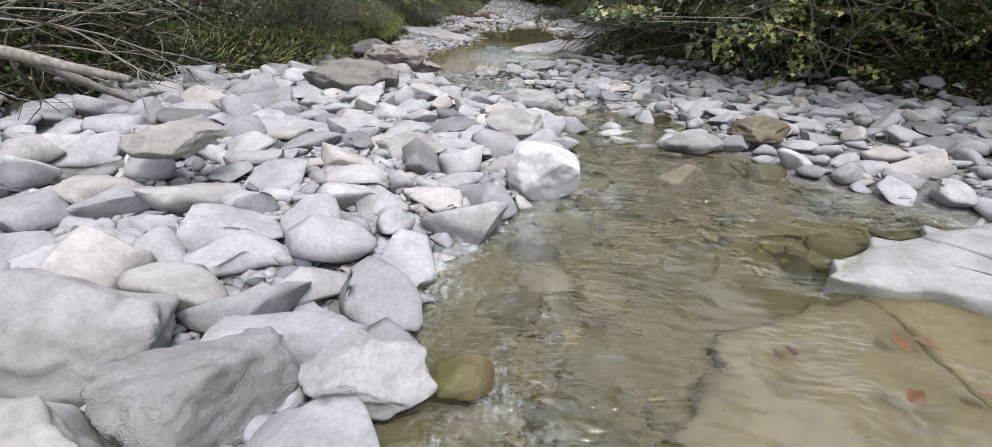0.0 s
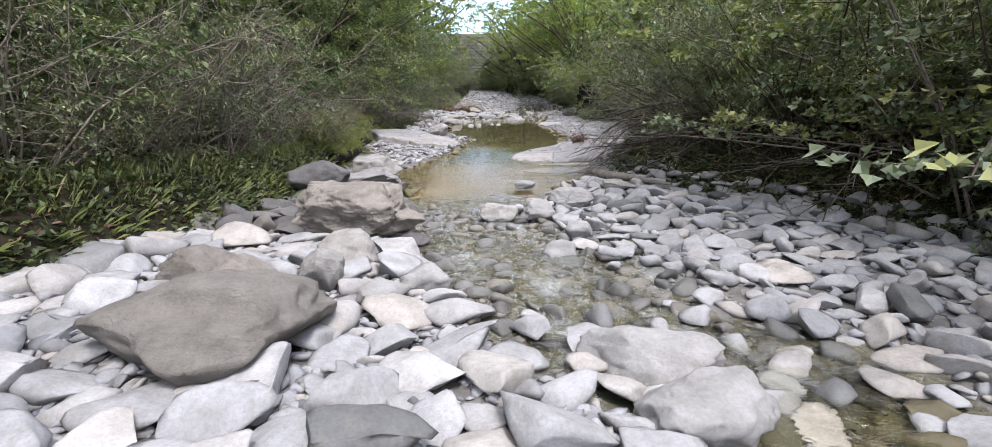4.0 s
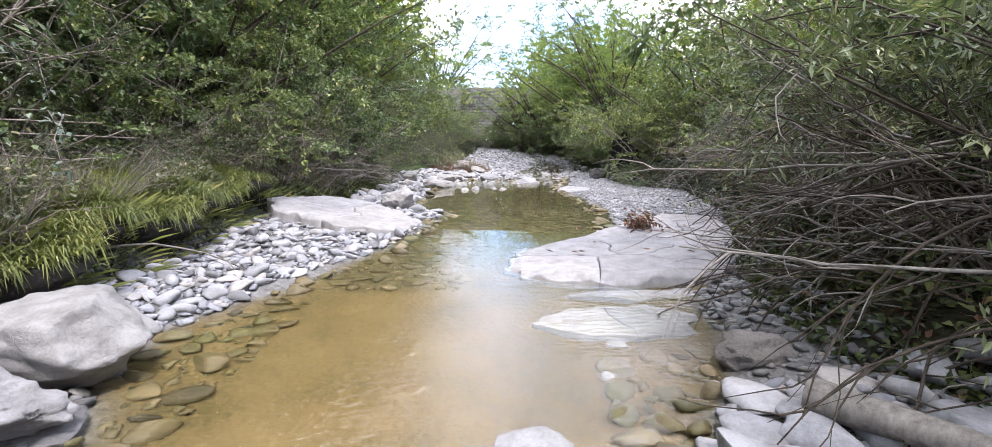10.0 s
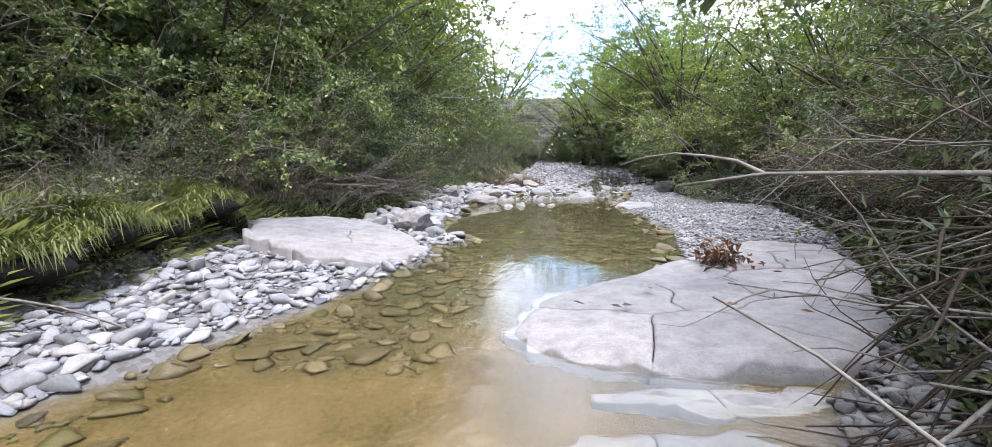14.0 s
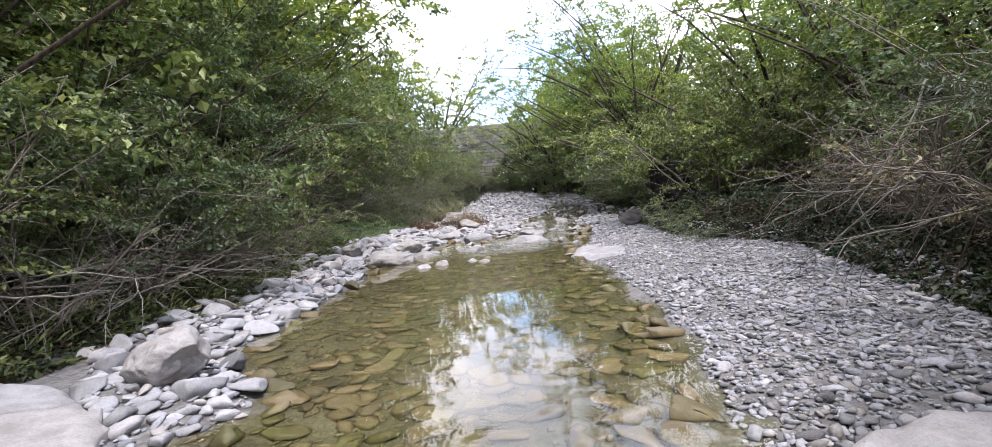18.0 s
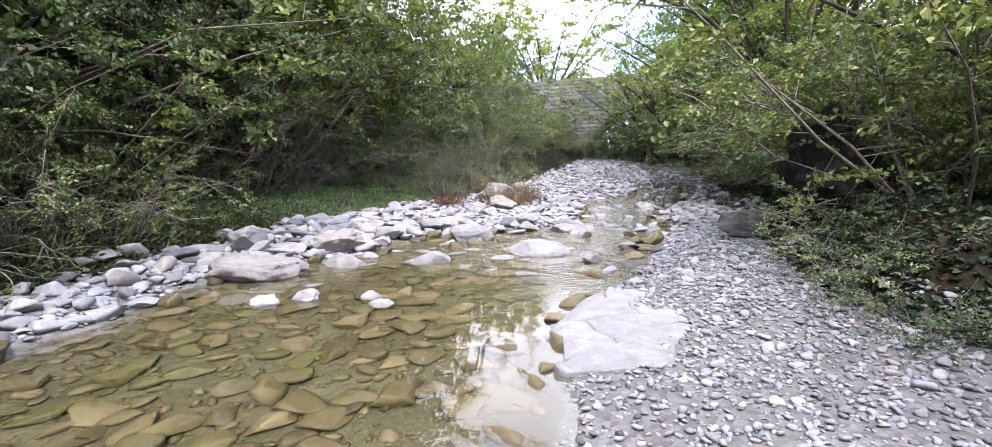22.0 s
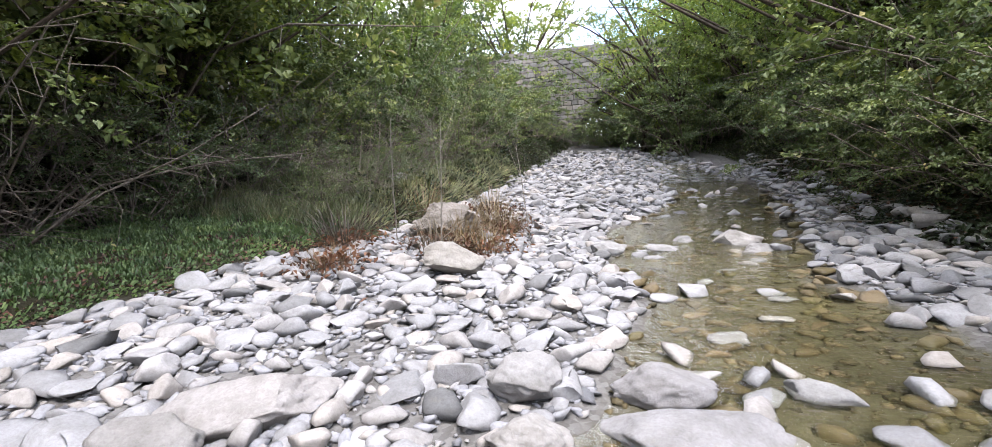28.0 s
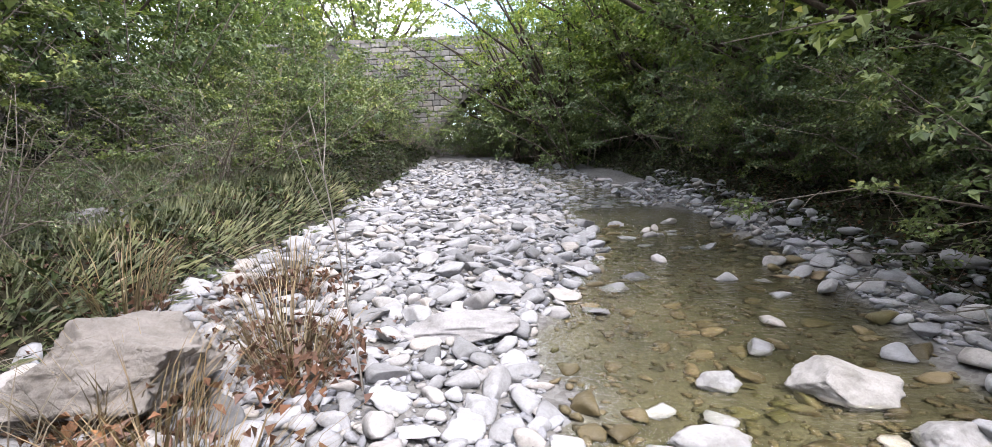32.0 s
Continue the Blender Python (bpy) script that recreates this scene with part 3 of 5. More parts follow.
trees = [shrub("tree", 51 + k, 8.0, 5.0, 15, 14, 60, 0.13, 0.095, M_TREE, "tall leafy tree with a forked trunk above the bank", "tree", trunk=1.8, low=0.1, part_names=("limbwork", "crown"), hollow=0.2) for k in range(3)]
leaning = [shrub("tree", 61 + k, 7.0, 4.6, 14, 14, 56, 0.11, 0.075, M_LEAF, "leafy tree leaning out over the creek", "tree", trunk=1.5, low=0.2, lean=0.42, part_names=("limbwork", "crown"), hollow=0.25) for k in range(2)]
airy = [shrub("tree", 65 + k, 8.0, 5.0, 9, 10, 44, 0.12, 0.085, M_TREE, "open-crowned tree with yellowish-green leaves and dark limbs", "tree", trunk=2.0, low=0.25, lean=0.3, part_names=("limbwork", "crown"), hollow=0.3) for k in range(2)]
bares = [shrub("bare_bush", 71 + k, 2.4, 2.1, 16, 20, 6, 0.05, 0.03, M_LEAF, "leafless bush with thin tangled grey twigs", bare=0.85, droop=0.06, low=0.05) for k in range(2)]
brown_bushes = [shrub("dry_bush", 75 + k, 1.9, 2.0, 16, 16, 18, 0.05, 0.03, M_DRYBUSH, "half-dry bush with rusty brown leaves and tangled twigs", droop=0.09, bare=0.4, low=0.0, hollow=0.0) for k in range(2)]
high_willows = [shrub("willow_bush", 36 + k, 3.1, 2.6, 13, 12, 58, 0.105, 0.019, M_WILLOW, "willow bush with narrow leaves above bare lower branches", droop=0.05, bare=0.1, low=0.4, wood=M_BARK, hollow=0.58) for k in range(2)]

low_bush = shrub("low_bush", 81, 1.6, 1.7, 9, 10, 30, 0.06, 0.04, M_LEAF, "low yellowish-green bush on the pebble bar", droop=0.08, low=0.0, hollow=0.0)

rv = random.Random(5)


def row(side, y0, y1, step, gap, kinds, low, high, group, spread=0.5, facing=False):
    """Plants along a bank; facing ones lean out over the creek."""
    y = y0
    while y < y1:
        if side > 0 and 19.4 < y < 25.2 and gap < 2:
            y += 0.5
            continue
        x = bank_l(y) - gap - rv.uniform(0, spread) if side < 0 else bank_r(y) + gap + rv.uniform(0, spread)
        turn = (180 if side < 0 else 0) + rv.uniform(-30, 30) if facing else rv.uniform(0, 360)
        put(rv.choice(kinds), float(x), y, turn, rv.uniform(low, high), group=group)
        y += step * rv.uniform(0.75, 1.25)


L, R = "shrubs along the one bank", "shrubs along the other bank"
row(-1, -6, 4, 1.4, 1.3, hazels + small_leaved, 0.75, 1.0, L)
row(-1, 3.0, 8.6, 0.9, 1.2, twiggy + twiggy + willows, 0.75, 0.95, L)
row(-1, 3.6, 8.4, 1.5, 2.4, small_leaved + hazels, 0.95, 1.15, L)
row(-1, 9.0, 13.8, 1.1, 2.6, small_leaved + bares + hazels, 0.8, 1.0, L)
row(-1, 8.9, 13.4, 0.7, 0.1, small_leaved + twiggy + bares, 0.22, 0.42, L, 0.9)
row(-1, 13.9, 19.5, 1.0, 0.95, hazels + small_leaved, 0.8, 1.0, L)
row(-1, 14.4, 19.8, 1.3, 0.35, brown_bushes + bares, 0.45, 0.65, L, 0.2)
row(-1, 19.5, 22.6, 0.95, 0.5, small_leaved + hazels + small_leaved, 0.6, 0.8, L)
row(-1, 14.6, 22.8, 1.6, 2.2, hazels, 0.95, 1.2, L)
row(-1, 22.8, 29.5, 1.3, 3.6, hazels + hazels + bares, 0.8, 1.05, L)
row(-1, 29.5, 36.5, 1.3, 3.4, hazels + small_leaved, 0.7, 1.0, L)
row(-1, 31.0, 38.5, 1.2, 1.0, small_leaved + twiggy, 0.4, 0.6, L, 0.6)
row(-1, 36.5, 41, 1.3, 1.1, hazels, 0.7, 1.0, L)
row(-1, 40, 49, 2.2, 1.9, thickets, 0.6, 0.75, L)
row(1, -6, 2.5, 1.4, 1.2, hazels, 0.85, 1.05, R)
row(1, 1.4, 5.4, 1.2, 1.2, hazels, 0.85, 1.05, R)
for x, y in ((5.0, 2.9), (4.7, 3.8)):
    put(maples[0], x, y, rv.uniform(-25, 25), rv.uniform(0.85, 1.05), group=R)
row(1, 4.6, 7.6, 0.95, 1.3, high_willows, 0.85, 1.0, R)
row(1, 7.6, 12.6, 0.9, 1.9, high_willows, 0.75, 0.88, R)
row(1, 5.6, 13, 1.4, 2.9, hazels, 1.1, 1.3, R)
row(1, 8.5, 12.5, 1.1, 1.1, brown_bushes + bares, 0.6, 0.8, R, 0.3)
row(1, 13.0, 20, 1.1, 1.5, small_leaved + willows + hazels, 0.75, 0.95, R)
row(1, 13.4, 19.5, 1.2, 0.7, brown_bushes + bares + brown_bushes, 0.55, 0.8, R, 0.3)
row(1, 20.4, 31, 1.1, 1.4, hazels + small_leaved, 0.75, 1.0, R)
row(1, 26.2, 38, 1.2, 0.75, hazels, 0.6, 0.8, R, 0.3)
row(1, 31.2, 40, 1.3, 1.2, hazels, 0.8, 1.05, R)
row(1, 40, 50, 2.0, 0.8, thickets, 0.7, 0.9, R)
row(-1, -6, 23.5, 2.7, 4.0, thickets, 0.95, 1.3, L)
row(-1, 23.5, 31.5, 2.1, 6.2, thickets, 0.95, 1.3, L)
row(-1, 31.5, 38, 2.1, 5.4, thickets, 0.95, 1.3, L)
row(-1, 38, 50, 2.1, 4.6, thickets, 0.95, 1.2, L)
row(-1, 24.5, 28.5, 1.5, 2.6, bares, 1.2, 1.5, L)
row(1, -6, 13, 2.4, 2.6, thickets, 0.9, 1.2, R)
row(1, 13, 24, 2.4, 3.2, thickets, 0.8, 1.05, R)
row(1, 24, 50, 2.4, 2.5, thickets, 0.85, 1.1, R)
T = "trees above the banks"
row(-1, 15.8, 27, 2.9, 3.0, leaning, 0.7, 0.88, T, 0.8, True)
row(-1, 28, 34, 4.0, 5.2, leaning, 0.85, 1.0, T, 0.8, True)
row(1, 15, 27, 2.4, 3.0, airy, 0.55, 0.75, T, 0.8, True)
row(1, 30.5, 46, 2.6, 1.6, airy, 0.8, 1.0, T, 0.8, True)
for x, y, s in ((6.6, 33, 1.05), (6.6, 37, 1.1), (3.0, 45.6, 0.95), (2.6, 47.6, 0.9), (1.9, 49.4, 0.8)):
    put(rv.choice(airy), x, y, rv.uniform(-25, 25), s, group=T)
row(-1, 6, 35, 2.4, 8.2, trees, 1.5, 1.9, T, 1.0)
row(-1, 12, 35, 2.2, 6.4, thickets, 1.35, 1.6, T, 0.6)
row(1, 2, 34, 3.2, 8.5, trees, 0.8, 1.0, T, 1.0)
row(-1, -6, 32, 3.6, 5.5, trees, 1.2, 1.5, T, 1.0)
row(-1, 34, 48, 3.4, 6.6, trees, 0.7, 0.85, T, 1.0)
row(1, -6, 44, 3.4, 5.8, trees, 0.65, 0.85, T, 1.0)
for x, y, s in ((-7.5, 64, 1.75), (-13, 62, 1.7), (6.0, 58, 1.2), (9, 66, 1.8), (5, 84, 2.0), (-14, 75, 1.9), (14, 72, 2.0), (6.6, 36, 1.0), (5.6, 42.5, 0.95), (5.4, 46.5, 0.9), (-8.4, 46, 0.9), (-7.2, 26.5, 1.1), (-6.4, 20, 1.0), (-7.6, 31.5, 0.95)):
    put(rv.choice(trees), x, y, rv.uniform(0, 360), s, group=T)
for x, y in ((-6.2, 58), (5.2, 60), (6, 66), (8, 58), (-9, 57), (5.4, 72), (3.9, 48.6), (3.6, 44.5), (4.4, 49.5), (-4.2, 46), (6, 47), (4, 92), (-4, 88), (0, 106)):
    put(rv.choice(thickets), x, y, rv.uniform(0, 360), 1.0, group=T)
for x, y, s in ((1.0, 50.2, 0.8), (2.4, 50.4, 0.9), (3.6, 50.0, 1.0), (4.6, 49.2, 1.1), (-3.8, 49.6, 0.7), (3.5, 47.4, 0.9), (-4.4, 47.4, 0.7), (0.6, 57.5, 1.3), (2.2, 58.5, 1.4), (4.0, 57.0, 1.4), (5.4, 58, 1.4), (1.4, 60, 1.5), (3.2, 60.5, 1.5)):
    put(rv.choice(thickets), x, y, rv.uniform(0, 360), 0.72 * s if y < 52 else s, group=T)
for x, y, s in ((-2.4, 45.5, 0.7), (-2.2, 47.4, 0.7), (-1.4, 49.4, 0.6), (-0.4, 50.0, 0.6), (3.6, 45.2, 0.8), (3.2, 48.4, 0.8), (2.4, 49.4, 0.95), (1.5, 50.1, 0.9), (0.6, 50.2, 0.8), (3.2, 50.2, 1.1), (1.2, 55.6, 1.2), (2.6, 55.8, 1.3), (3.8, 55.6, 1.3), (0.0, 55.8, 1.2)):
    put(rv.choice(hazels), x, y, rv.uniform(0, 360), s, group=T)
for x, y in ((5.5, 22.7), (5.6, 23.9), (5.3, 25.0)):
    put(rv.choice(hazels), x, y, rv.uniform(0, 360), 1.0, group=R)
settle_first(high_willows + hazels + small_leaved + twiggy + maples + willows + thickets + trees + leaning + airy + bares + brown_bushes)

# ---- boulders and slabs ----
def boulder(seed, x, y, size, turn, label, material=None, tilt=0.0, sink=0.1, cuts=9, rough=0.16, up=None, name="boulder", sub=5, layered=0.0):
    me = rock(name, seed, sub, size, cuts, rough, material or M_BOULDER, layered, deep=0.55)
    ob = new(name, me)
    ob.matrix_basis = pose(x, y, (gz(x, y) if up is None else up) - sink * size[2], tilt, 0, turn)
    return tagged(ob, label, "boulder")


boulder(1, 0.92, -1.82, (0.43, 0.38, 0.36), 20, "bright white rounded boulder at the edge of the water", M_CHALK, cuts=6, rough=0.1)
boulder(2, -1.27, 1.72, (1.15, 0.95, 0.52), 10, "broad grey-brown rock with a sloping flat top on the bar", M_BROWNROCK, tilt=-7, sink=0.15, cuts=8, rough=0.16)
boulder(68, -1.5, 2.62, (0.42, 0.34, 0.3), -20, "tan rounded boulder by the grass", M_BROWNROCK, sink=0.15)
boulder(3, -1.28, 4.62, (1.5, 1.1, 0.72), -25, "huge rough grey-brown boulder beside the riffle", M_BROWNROCK, rough=0.28, tilt=10, sub=6, cuts=13)
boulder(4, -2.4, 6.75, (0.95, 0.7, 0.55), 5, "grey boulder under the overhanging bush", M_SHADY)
boulder(5, -1.85, 8.3, (0.85, 0.7, 0.5), 0, "pale smooth boulder at the water's edge")
boulder(6, -1.85, 7.5, (1.1, 0.8, 0.35), 30, "layered low boulder at the water's edge", layered=0.5)
boulder(7, -1.45, 15.0, (0.62, 0.55, 0.42), 15, "blocky pale boulder on the pebble edge", M_SLAB)
boulder(8, -1.55, 21.6, (1.1, 0.5, 0.45), 35, "dark layered tilted boulder by the pool", layered=0.6, tilt=12)
boulder(9, 0.0, 22.85, (0.62, 0.5, 0.34), 0, "rounded pale boulder standing in the pool", M_WHITE, cuts=4, rough=0.1)
boulder(10, -0.02, 24.5, (0.75, 0.5, 0.4), 10, "pale pointed boulder standing in the pool", M_WHITE, cuts=4, rough=0.12)
boulder(11, 1.2, 23.62, (1.1, 0.75, 0.36), -15, "large flat pale boulder standing in the pool", M_WHITE, cuts=3, rough=0.1, sink=0.2)
boulder(12, -0.7, 28.55, (0.66, 0.5, 0.4), 10, "grey boulder on the cobble bar")
boulder(13, -1.55, 30.6, (1.05, 0.85, 0.58), 10, "large rough pinkish-grey boulder beside a dry shrub", M_BROWNROCK, cuts=12, rough=0.24, sub=6)
boulder(14, 2.45, 30.75, (0.62, 0.42, 0.32), -10, "flat-topped pale boulder in the shallow water", M_WHITE)
boulder(15, 1.35, 25.75, (0.95, 0.6, 0.3), -10, "broad pale flat stone at the water's edge", M_SLAB, sink=0.3)
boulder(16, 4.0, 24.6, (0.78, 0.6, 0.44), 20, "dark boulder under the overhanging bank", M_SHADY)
boulder(17, -0.5, -3.5, (0.66, 0.5, 0.36), 10, "pale broad boulder on the cobble bar", M_WHITE, sink=0.2)
boulder(18, 0.02, -3.68, (0.45, 0.36, 0.28), 40, "grey boulder at the edge of the riffle", sink=0.2)
boulder(19, 0.36, -3.5, (0.42, 0.3, 0.22), -10, "wet pale boulder in the riffle", M_WHITE, sink=0.2)
boulder(20, -0.35, -3.98, (0.8, 0.5, 0.4), 5, "white boulder with a smooth top", M_WHITE, sink=0.25)
boulder(21, 0.62, -3.45, (0.2, 0.17, 0.16), 0, "olive mossy stone in the riffle", M_BED, sub=4)
boulder(22, 1.0, 1.3, (0.66, 0.45, 0.34), 20, "pale pointed boulder beside the channel", M_WHITE, sink=0.2)
boulder(23, 0.75, -0.45, (0.5, 0.42, 0.34), 0, "pale blocky boulder beside the channel", M_WHITE, sink=0.25)
boulder(24, 0.05, -1.25, (0.44, 0.36, 0.26), 30, "smooth grey stone on the cobble bar", sink=0.3)
boulder(25, 1.85, -1.35, (0.36, 0.26, 0.2), 15, "rounded stone half under clear water", M_SILT, sink=0.0)
boulder(26, -1.0, -2.1, (0.5, 0.36, 0.2), 20, "broad flat grey stone on the cobble bar", sink=0.25, up=0.42)
boulder(27, 0.9, 1.8, (0.75, 0.5, 0.3), -20, "large pale rounded stone in the riffle", M_WHITE, sink=0.1)
boulder(28, -1.85, 2.7, (0.5, 0.4, 0.36), 10, "tan rounded boulder by the grass", M_BROWNROCK, sink=0.2)
boulder(30, -1.05, 2.75, (0.3, 0.24, 0.34), 10, "upright grey stone on the bar", sink=0.1)
boulder(31, 0.2, 5.45, (0.48, 0.36, 0.26), 0, "tan rounded boulder in the riffle", sink=0.1)
boulder(32, 0.68, 5.42, (0.48, 0.4, 0.26), 20, "pale rounded boulder in the riffle", M_WHITE, sink=0.1)
boulder(33, 1.2, 6.35, (0.66, 0.48, 0.26), -15, "broad pale stone at the head of the riffle", M_WHITE, sink=0.1)
boulder(34, 1.25, 5.95, (0.42, 0.34, 0.26), 30, "pale smooth stone at the head of the riffle", M_WHITE, sink=0.1)
boulder(35, 2.1, 7.2, (0.62, 0.3, 0.2), -35, "long grey slab of stone under the tangle", sink=0.1)
boulder(36, 0.66, 7.6, (0.34, 0.22, 0.14), 0, "flat white stone standing in the pool", M_WHITE, up=-0.15, sink=0.0, sub=4)
boulder(37, -2.6, 22.5, (0.6, 0.45, 0.4), 10, "pale square boulder among cobbles", sink=0.15)
boulder(38, -1.0, 22.45, (0.6, 0.42, 0.3), 25, "grey boulder on the shore of the pool", sink=0.15)
boulder(39, -0.37, 20.93, (0.26, 0.2, 0.2), 0, "small bright white stone in the pool", M_WHITE, up=0.0, sink=0.0, sub=4)
boulder(45, -0.68, 20.72, (0.3, 0.18, 0.16), 20, "low pale stone in the pool", M_WHITE, up=0.01, sink=0.0, sub=4)
boulder(46, 0.21, 21.15, (0.26, 0.2, 0.16), 50, "pale stone half out of the pool", M_WHITE, up=0.0, sink=0.0, sub=4)
boulder(47, 0.45, 20.9, (0.24, 0.17, 0.15), 10, "pale stone half out of the pool", up=0.0, sink=0.0, sub=4)
boulder(48, 2.07, 23.1, (0.26, 0.2, 0.18), 30, "small white stone at the edge of the shallows", M_WHITE, up=0.08, sink=0.0, sub=4)
boulder(50, -1.44, 22.95, (0.75, 0.5, 0.34), 20, "grey broad stone on the shore of the pool", sink=0.15)
boulder(51, -0.95, 25.7, (1.0, 0.7, 0.3), 10, "broad pale grey flat-topped boulder on the cobble bar", M_SLAB, sink=0.4)
boulder(52, 1.79, 30.92, (0.28, 0.22, 0.16), 10, "white stone in the shallow water", M_WHITE, sink=0.0, sub=4)
boulder(53, 1.47, 30.32, (0.42, 0.2, 0.12), -10, "long flat pale stone in the shallow water", M_WHITE, up=0.13, sink=0.0, sub=4)
boulder(54, 0.18, 31.8, (0.95, 0.55, 0.2), -8, "broad flat pale stone on the cobble bar", M_SLAB, sink=0.15)
boulder(55, 0.82, 29.95, (0.44, 0.26, 0.2), 15, "pale stone at the water's edge", M_WHITE, sink=0.1)
boulder(56, 1.22, 26.25, (0.55, 0.4, 0.26), 0, "pale grey stone at the water's edge", M_SLAB, sink=0.1)
boulder(57, 0.54, 26.05, (0.42, 0.36, 0.26), 30, "bright white stone on the cobble bar", M_WHITE, sink=0.1)
boulder(58, 2.0, 26.35, (0.4, 0.22, 0.14), -35, "white stone standing in the channel", M_WHITE, up=0.1, sink=0.0, sub=4)
boulder(59, 0.75, 3.98, (0.34, 0.28, 0.2), 0, "pale stone beside the riffle", M_WHITE, sink=0.1, sub=4)
boulder(60, 1.02, 4.55, (0.36, 0.3, 0.22), 40, "pale rounded stone beside the riffle", M_WHITE, sink=0.1, sub=4)
boulder(61, -0.6, 2.56, (0.36, 0.28, 0.2), 20, "pale stone at the edge of the riffle", M_WHITE, sink=0.1, sub=4)
boulder(63, -0.37, 2.97, (0.38, 0.34, 0.22), 0, "pale round stone at the edge of the riffle", M_WHITE, sink=0.1, sub=4)
boulder(64, -1.05, 3.45, (0.62, 0.4, 0.3), -30, "pale slab leaning on the huge boulder", M_SLAB, sink=0.1, tilt=10)
boulder(65, 2.18, -0.6, (0.5, 0.34, 0.2), 0, "pale wet stone in the channel", sink=0.0, sub=4)
boulder(67, 2.02, 8.6, (0.5, 0.36, 0.24), 20, "brown-grey boulder half in the pool", M_BROWNROCK, sink=0.3)
boulder(66, 2.7, -0.5, (0.45, 0.36, 0.26), 30, "dark wet blocky stone in the channel", M_SILT, sink=0.0)
boulder(40, -1.0, 25.2, (0.5, 0.4, 0.26), 0, "grey flat-topped boulder among cobbles", sink=0.15)
boulder(41, -1.3, 24.1, (0.55, 0.4, 0.24), 20, "broad grey stone at the shallows", sink=0.15)
boulder(42, 0.62, 25.65, (0.4, 0.3, 0.22), 0, "white stone at the water's edge", M_WHITE, sink=0.15)
boulder(43, -3.3, 33.0, (0.6, 0.45, 0.4), 0, "tan boulder half hidden in grass", sink=0.55)
boulder(44, 2.55, 30.2, (0.4, 0.3, 0.2), 30, "white stone in the shallow water", M_WHITE, sink=0.0)
for x, y, k in ((4.3, 21.4, 0.36), (4.5, 22.4, 0.4), (4.4, 20.6, 0.3)):
    put(low_bush, x, y, 80 * k, k * 1.3)
settle_first([low_bush])

# ---- bedrock plates ----
def clip_convex(poly, p, n):
    """The part of a convex polygon on the side of p that n points away from."""
    out = []
    for k in range(len(poly)):
        a, b = poly[k], poly[(k + 1) % len(poly)]
        da, db = (a - p).dot(n), (b - p).dot(n)
        if da <= 0:
            out.append(a)
        if da * db < 0:
            out.append(a + (b - a) * (da / (da - db)))
    return out


def plates(name, label, outline, seeds, top, thick, material, seed, crack=0.004):
    """A bedrock slab split by cracks into plates, each a part."""
    r = random.Random(seed)
    slab = tagged(new(name), label, "rock slab")
    outline = [Vector(p) for p in outline]
    for k, s in enumerate(seeds):
        poly, s = outline, Vector(s)
        for j, o in enumerate(seeds):
            if j != k:
                o = Vector(o)
                poly = clip_convex(poly, (s + o) / 2, (o - s).normalized())
        if len(poly) < 3:
            continue
        c = sum(poly, Vector((0, 0))) / len(poly)
        ring = []
        for i in range(len(poly)):
            a, b = poly[i], poly[(i + 1) % len(poly)]
            m = max(2, int((b - a).length / 0.07))
            for q in range(m):
                p = a.lerp(b, q / m)
                outer = min(abs((p - outline[h]).dot(Vector((outline[h].y - outline[h - 1].y, outline[h - 1].x - outline[h].x)).normalized())) for h in range(len(outline))) < 0.02
                w = noise.noise(Vector((p.x * 3.1, p.y * 3.1, seed))) * 0.16 + noise.noise(Vector((p.x * 9, p.y * 9, seed))) * 0.08 if outer else 0.0
                if not outer:
                    p = p + Vector((noise.noise(Vector((p.x * 4, p.y * 4, seed))), noise.noise(Vector((p.x * 4, p.y * 4, seed + 9))))) * 0.09
                ring.append(c + (p - c) * (1 - crack / max((p - c).length, 0.05)) + (p - c).normalized() * w)
        verts, faces, n = [], [], len(ring)
        lift = r.uniform(-0.005, 0.005)
        for scale, drop in ((1.01, thick), (1.0, 0.02), (0.99, 0.004), (0.95, 0.0), (0.88, 0.0), (0.8, 0.0), (0.71, 0.0), (0.61, 0.0), (0.5, 0.0), (0.39, 0.0), (0.27, 0.0), (0.14, 0.0)):
            for p in ring:
                q = c + (p - c) * scale
                rim = min(abs((q - outline[i]).dot(Vector((outline[i].y - outline[i - 1].y, outline[i - 1].x - outline[i].x)).normalized())) for i in range(len(outline)))
                z = top(q.x, q.y) + lift - drop - 0.06 * max(0.0, 1 - rim / 0.12) ** 2 + 0.03 * noise.noise(Vector((q.x * 1.1, q.y * 0.8, seed + 5))) + 0.03 * noise.noise(Vector((q.x * 1.9, q.y * 1.9, 3))) + 0.012 * noise.noise(Vector((q.x * 8, q.y * 8, 7)))
                verts.append((q.x, q.y, z))
        verts.append((c.x, c.y, top(c.x, c.y) + lift))
        for lv in range(11):
            for i in range(n):
                a, b = lv * n + i, lv * n + (i + 1) % n
                faces.append((a, b, b + n, a + n))
        faces += [(11 * n + i, 11 * n + (i + 1) % n, 12 * n) for i in range(n)]
        part("plate", link("plate", verts, faces, material), slab)
    return slab


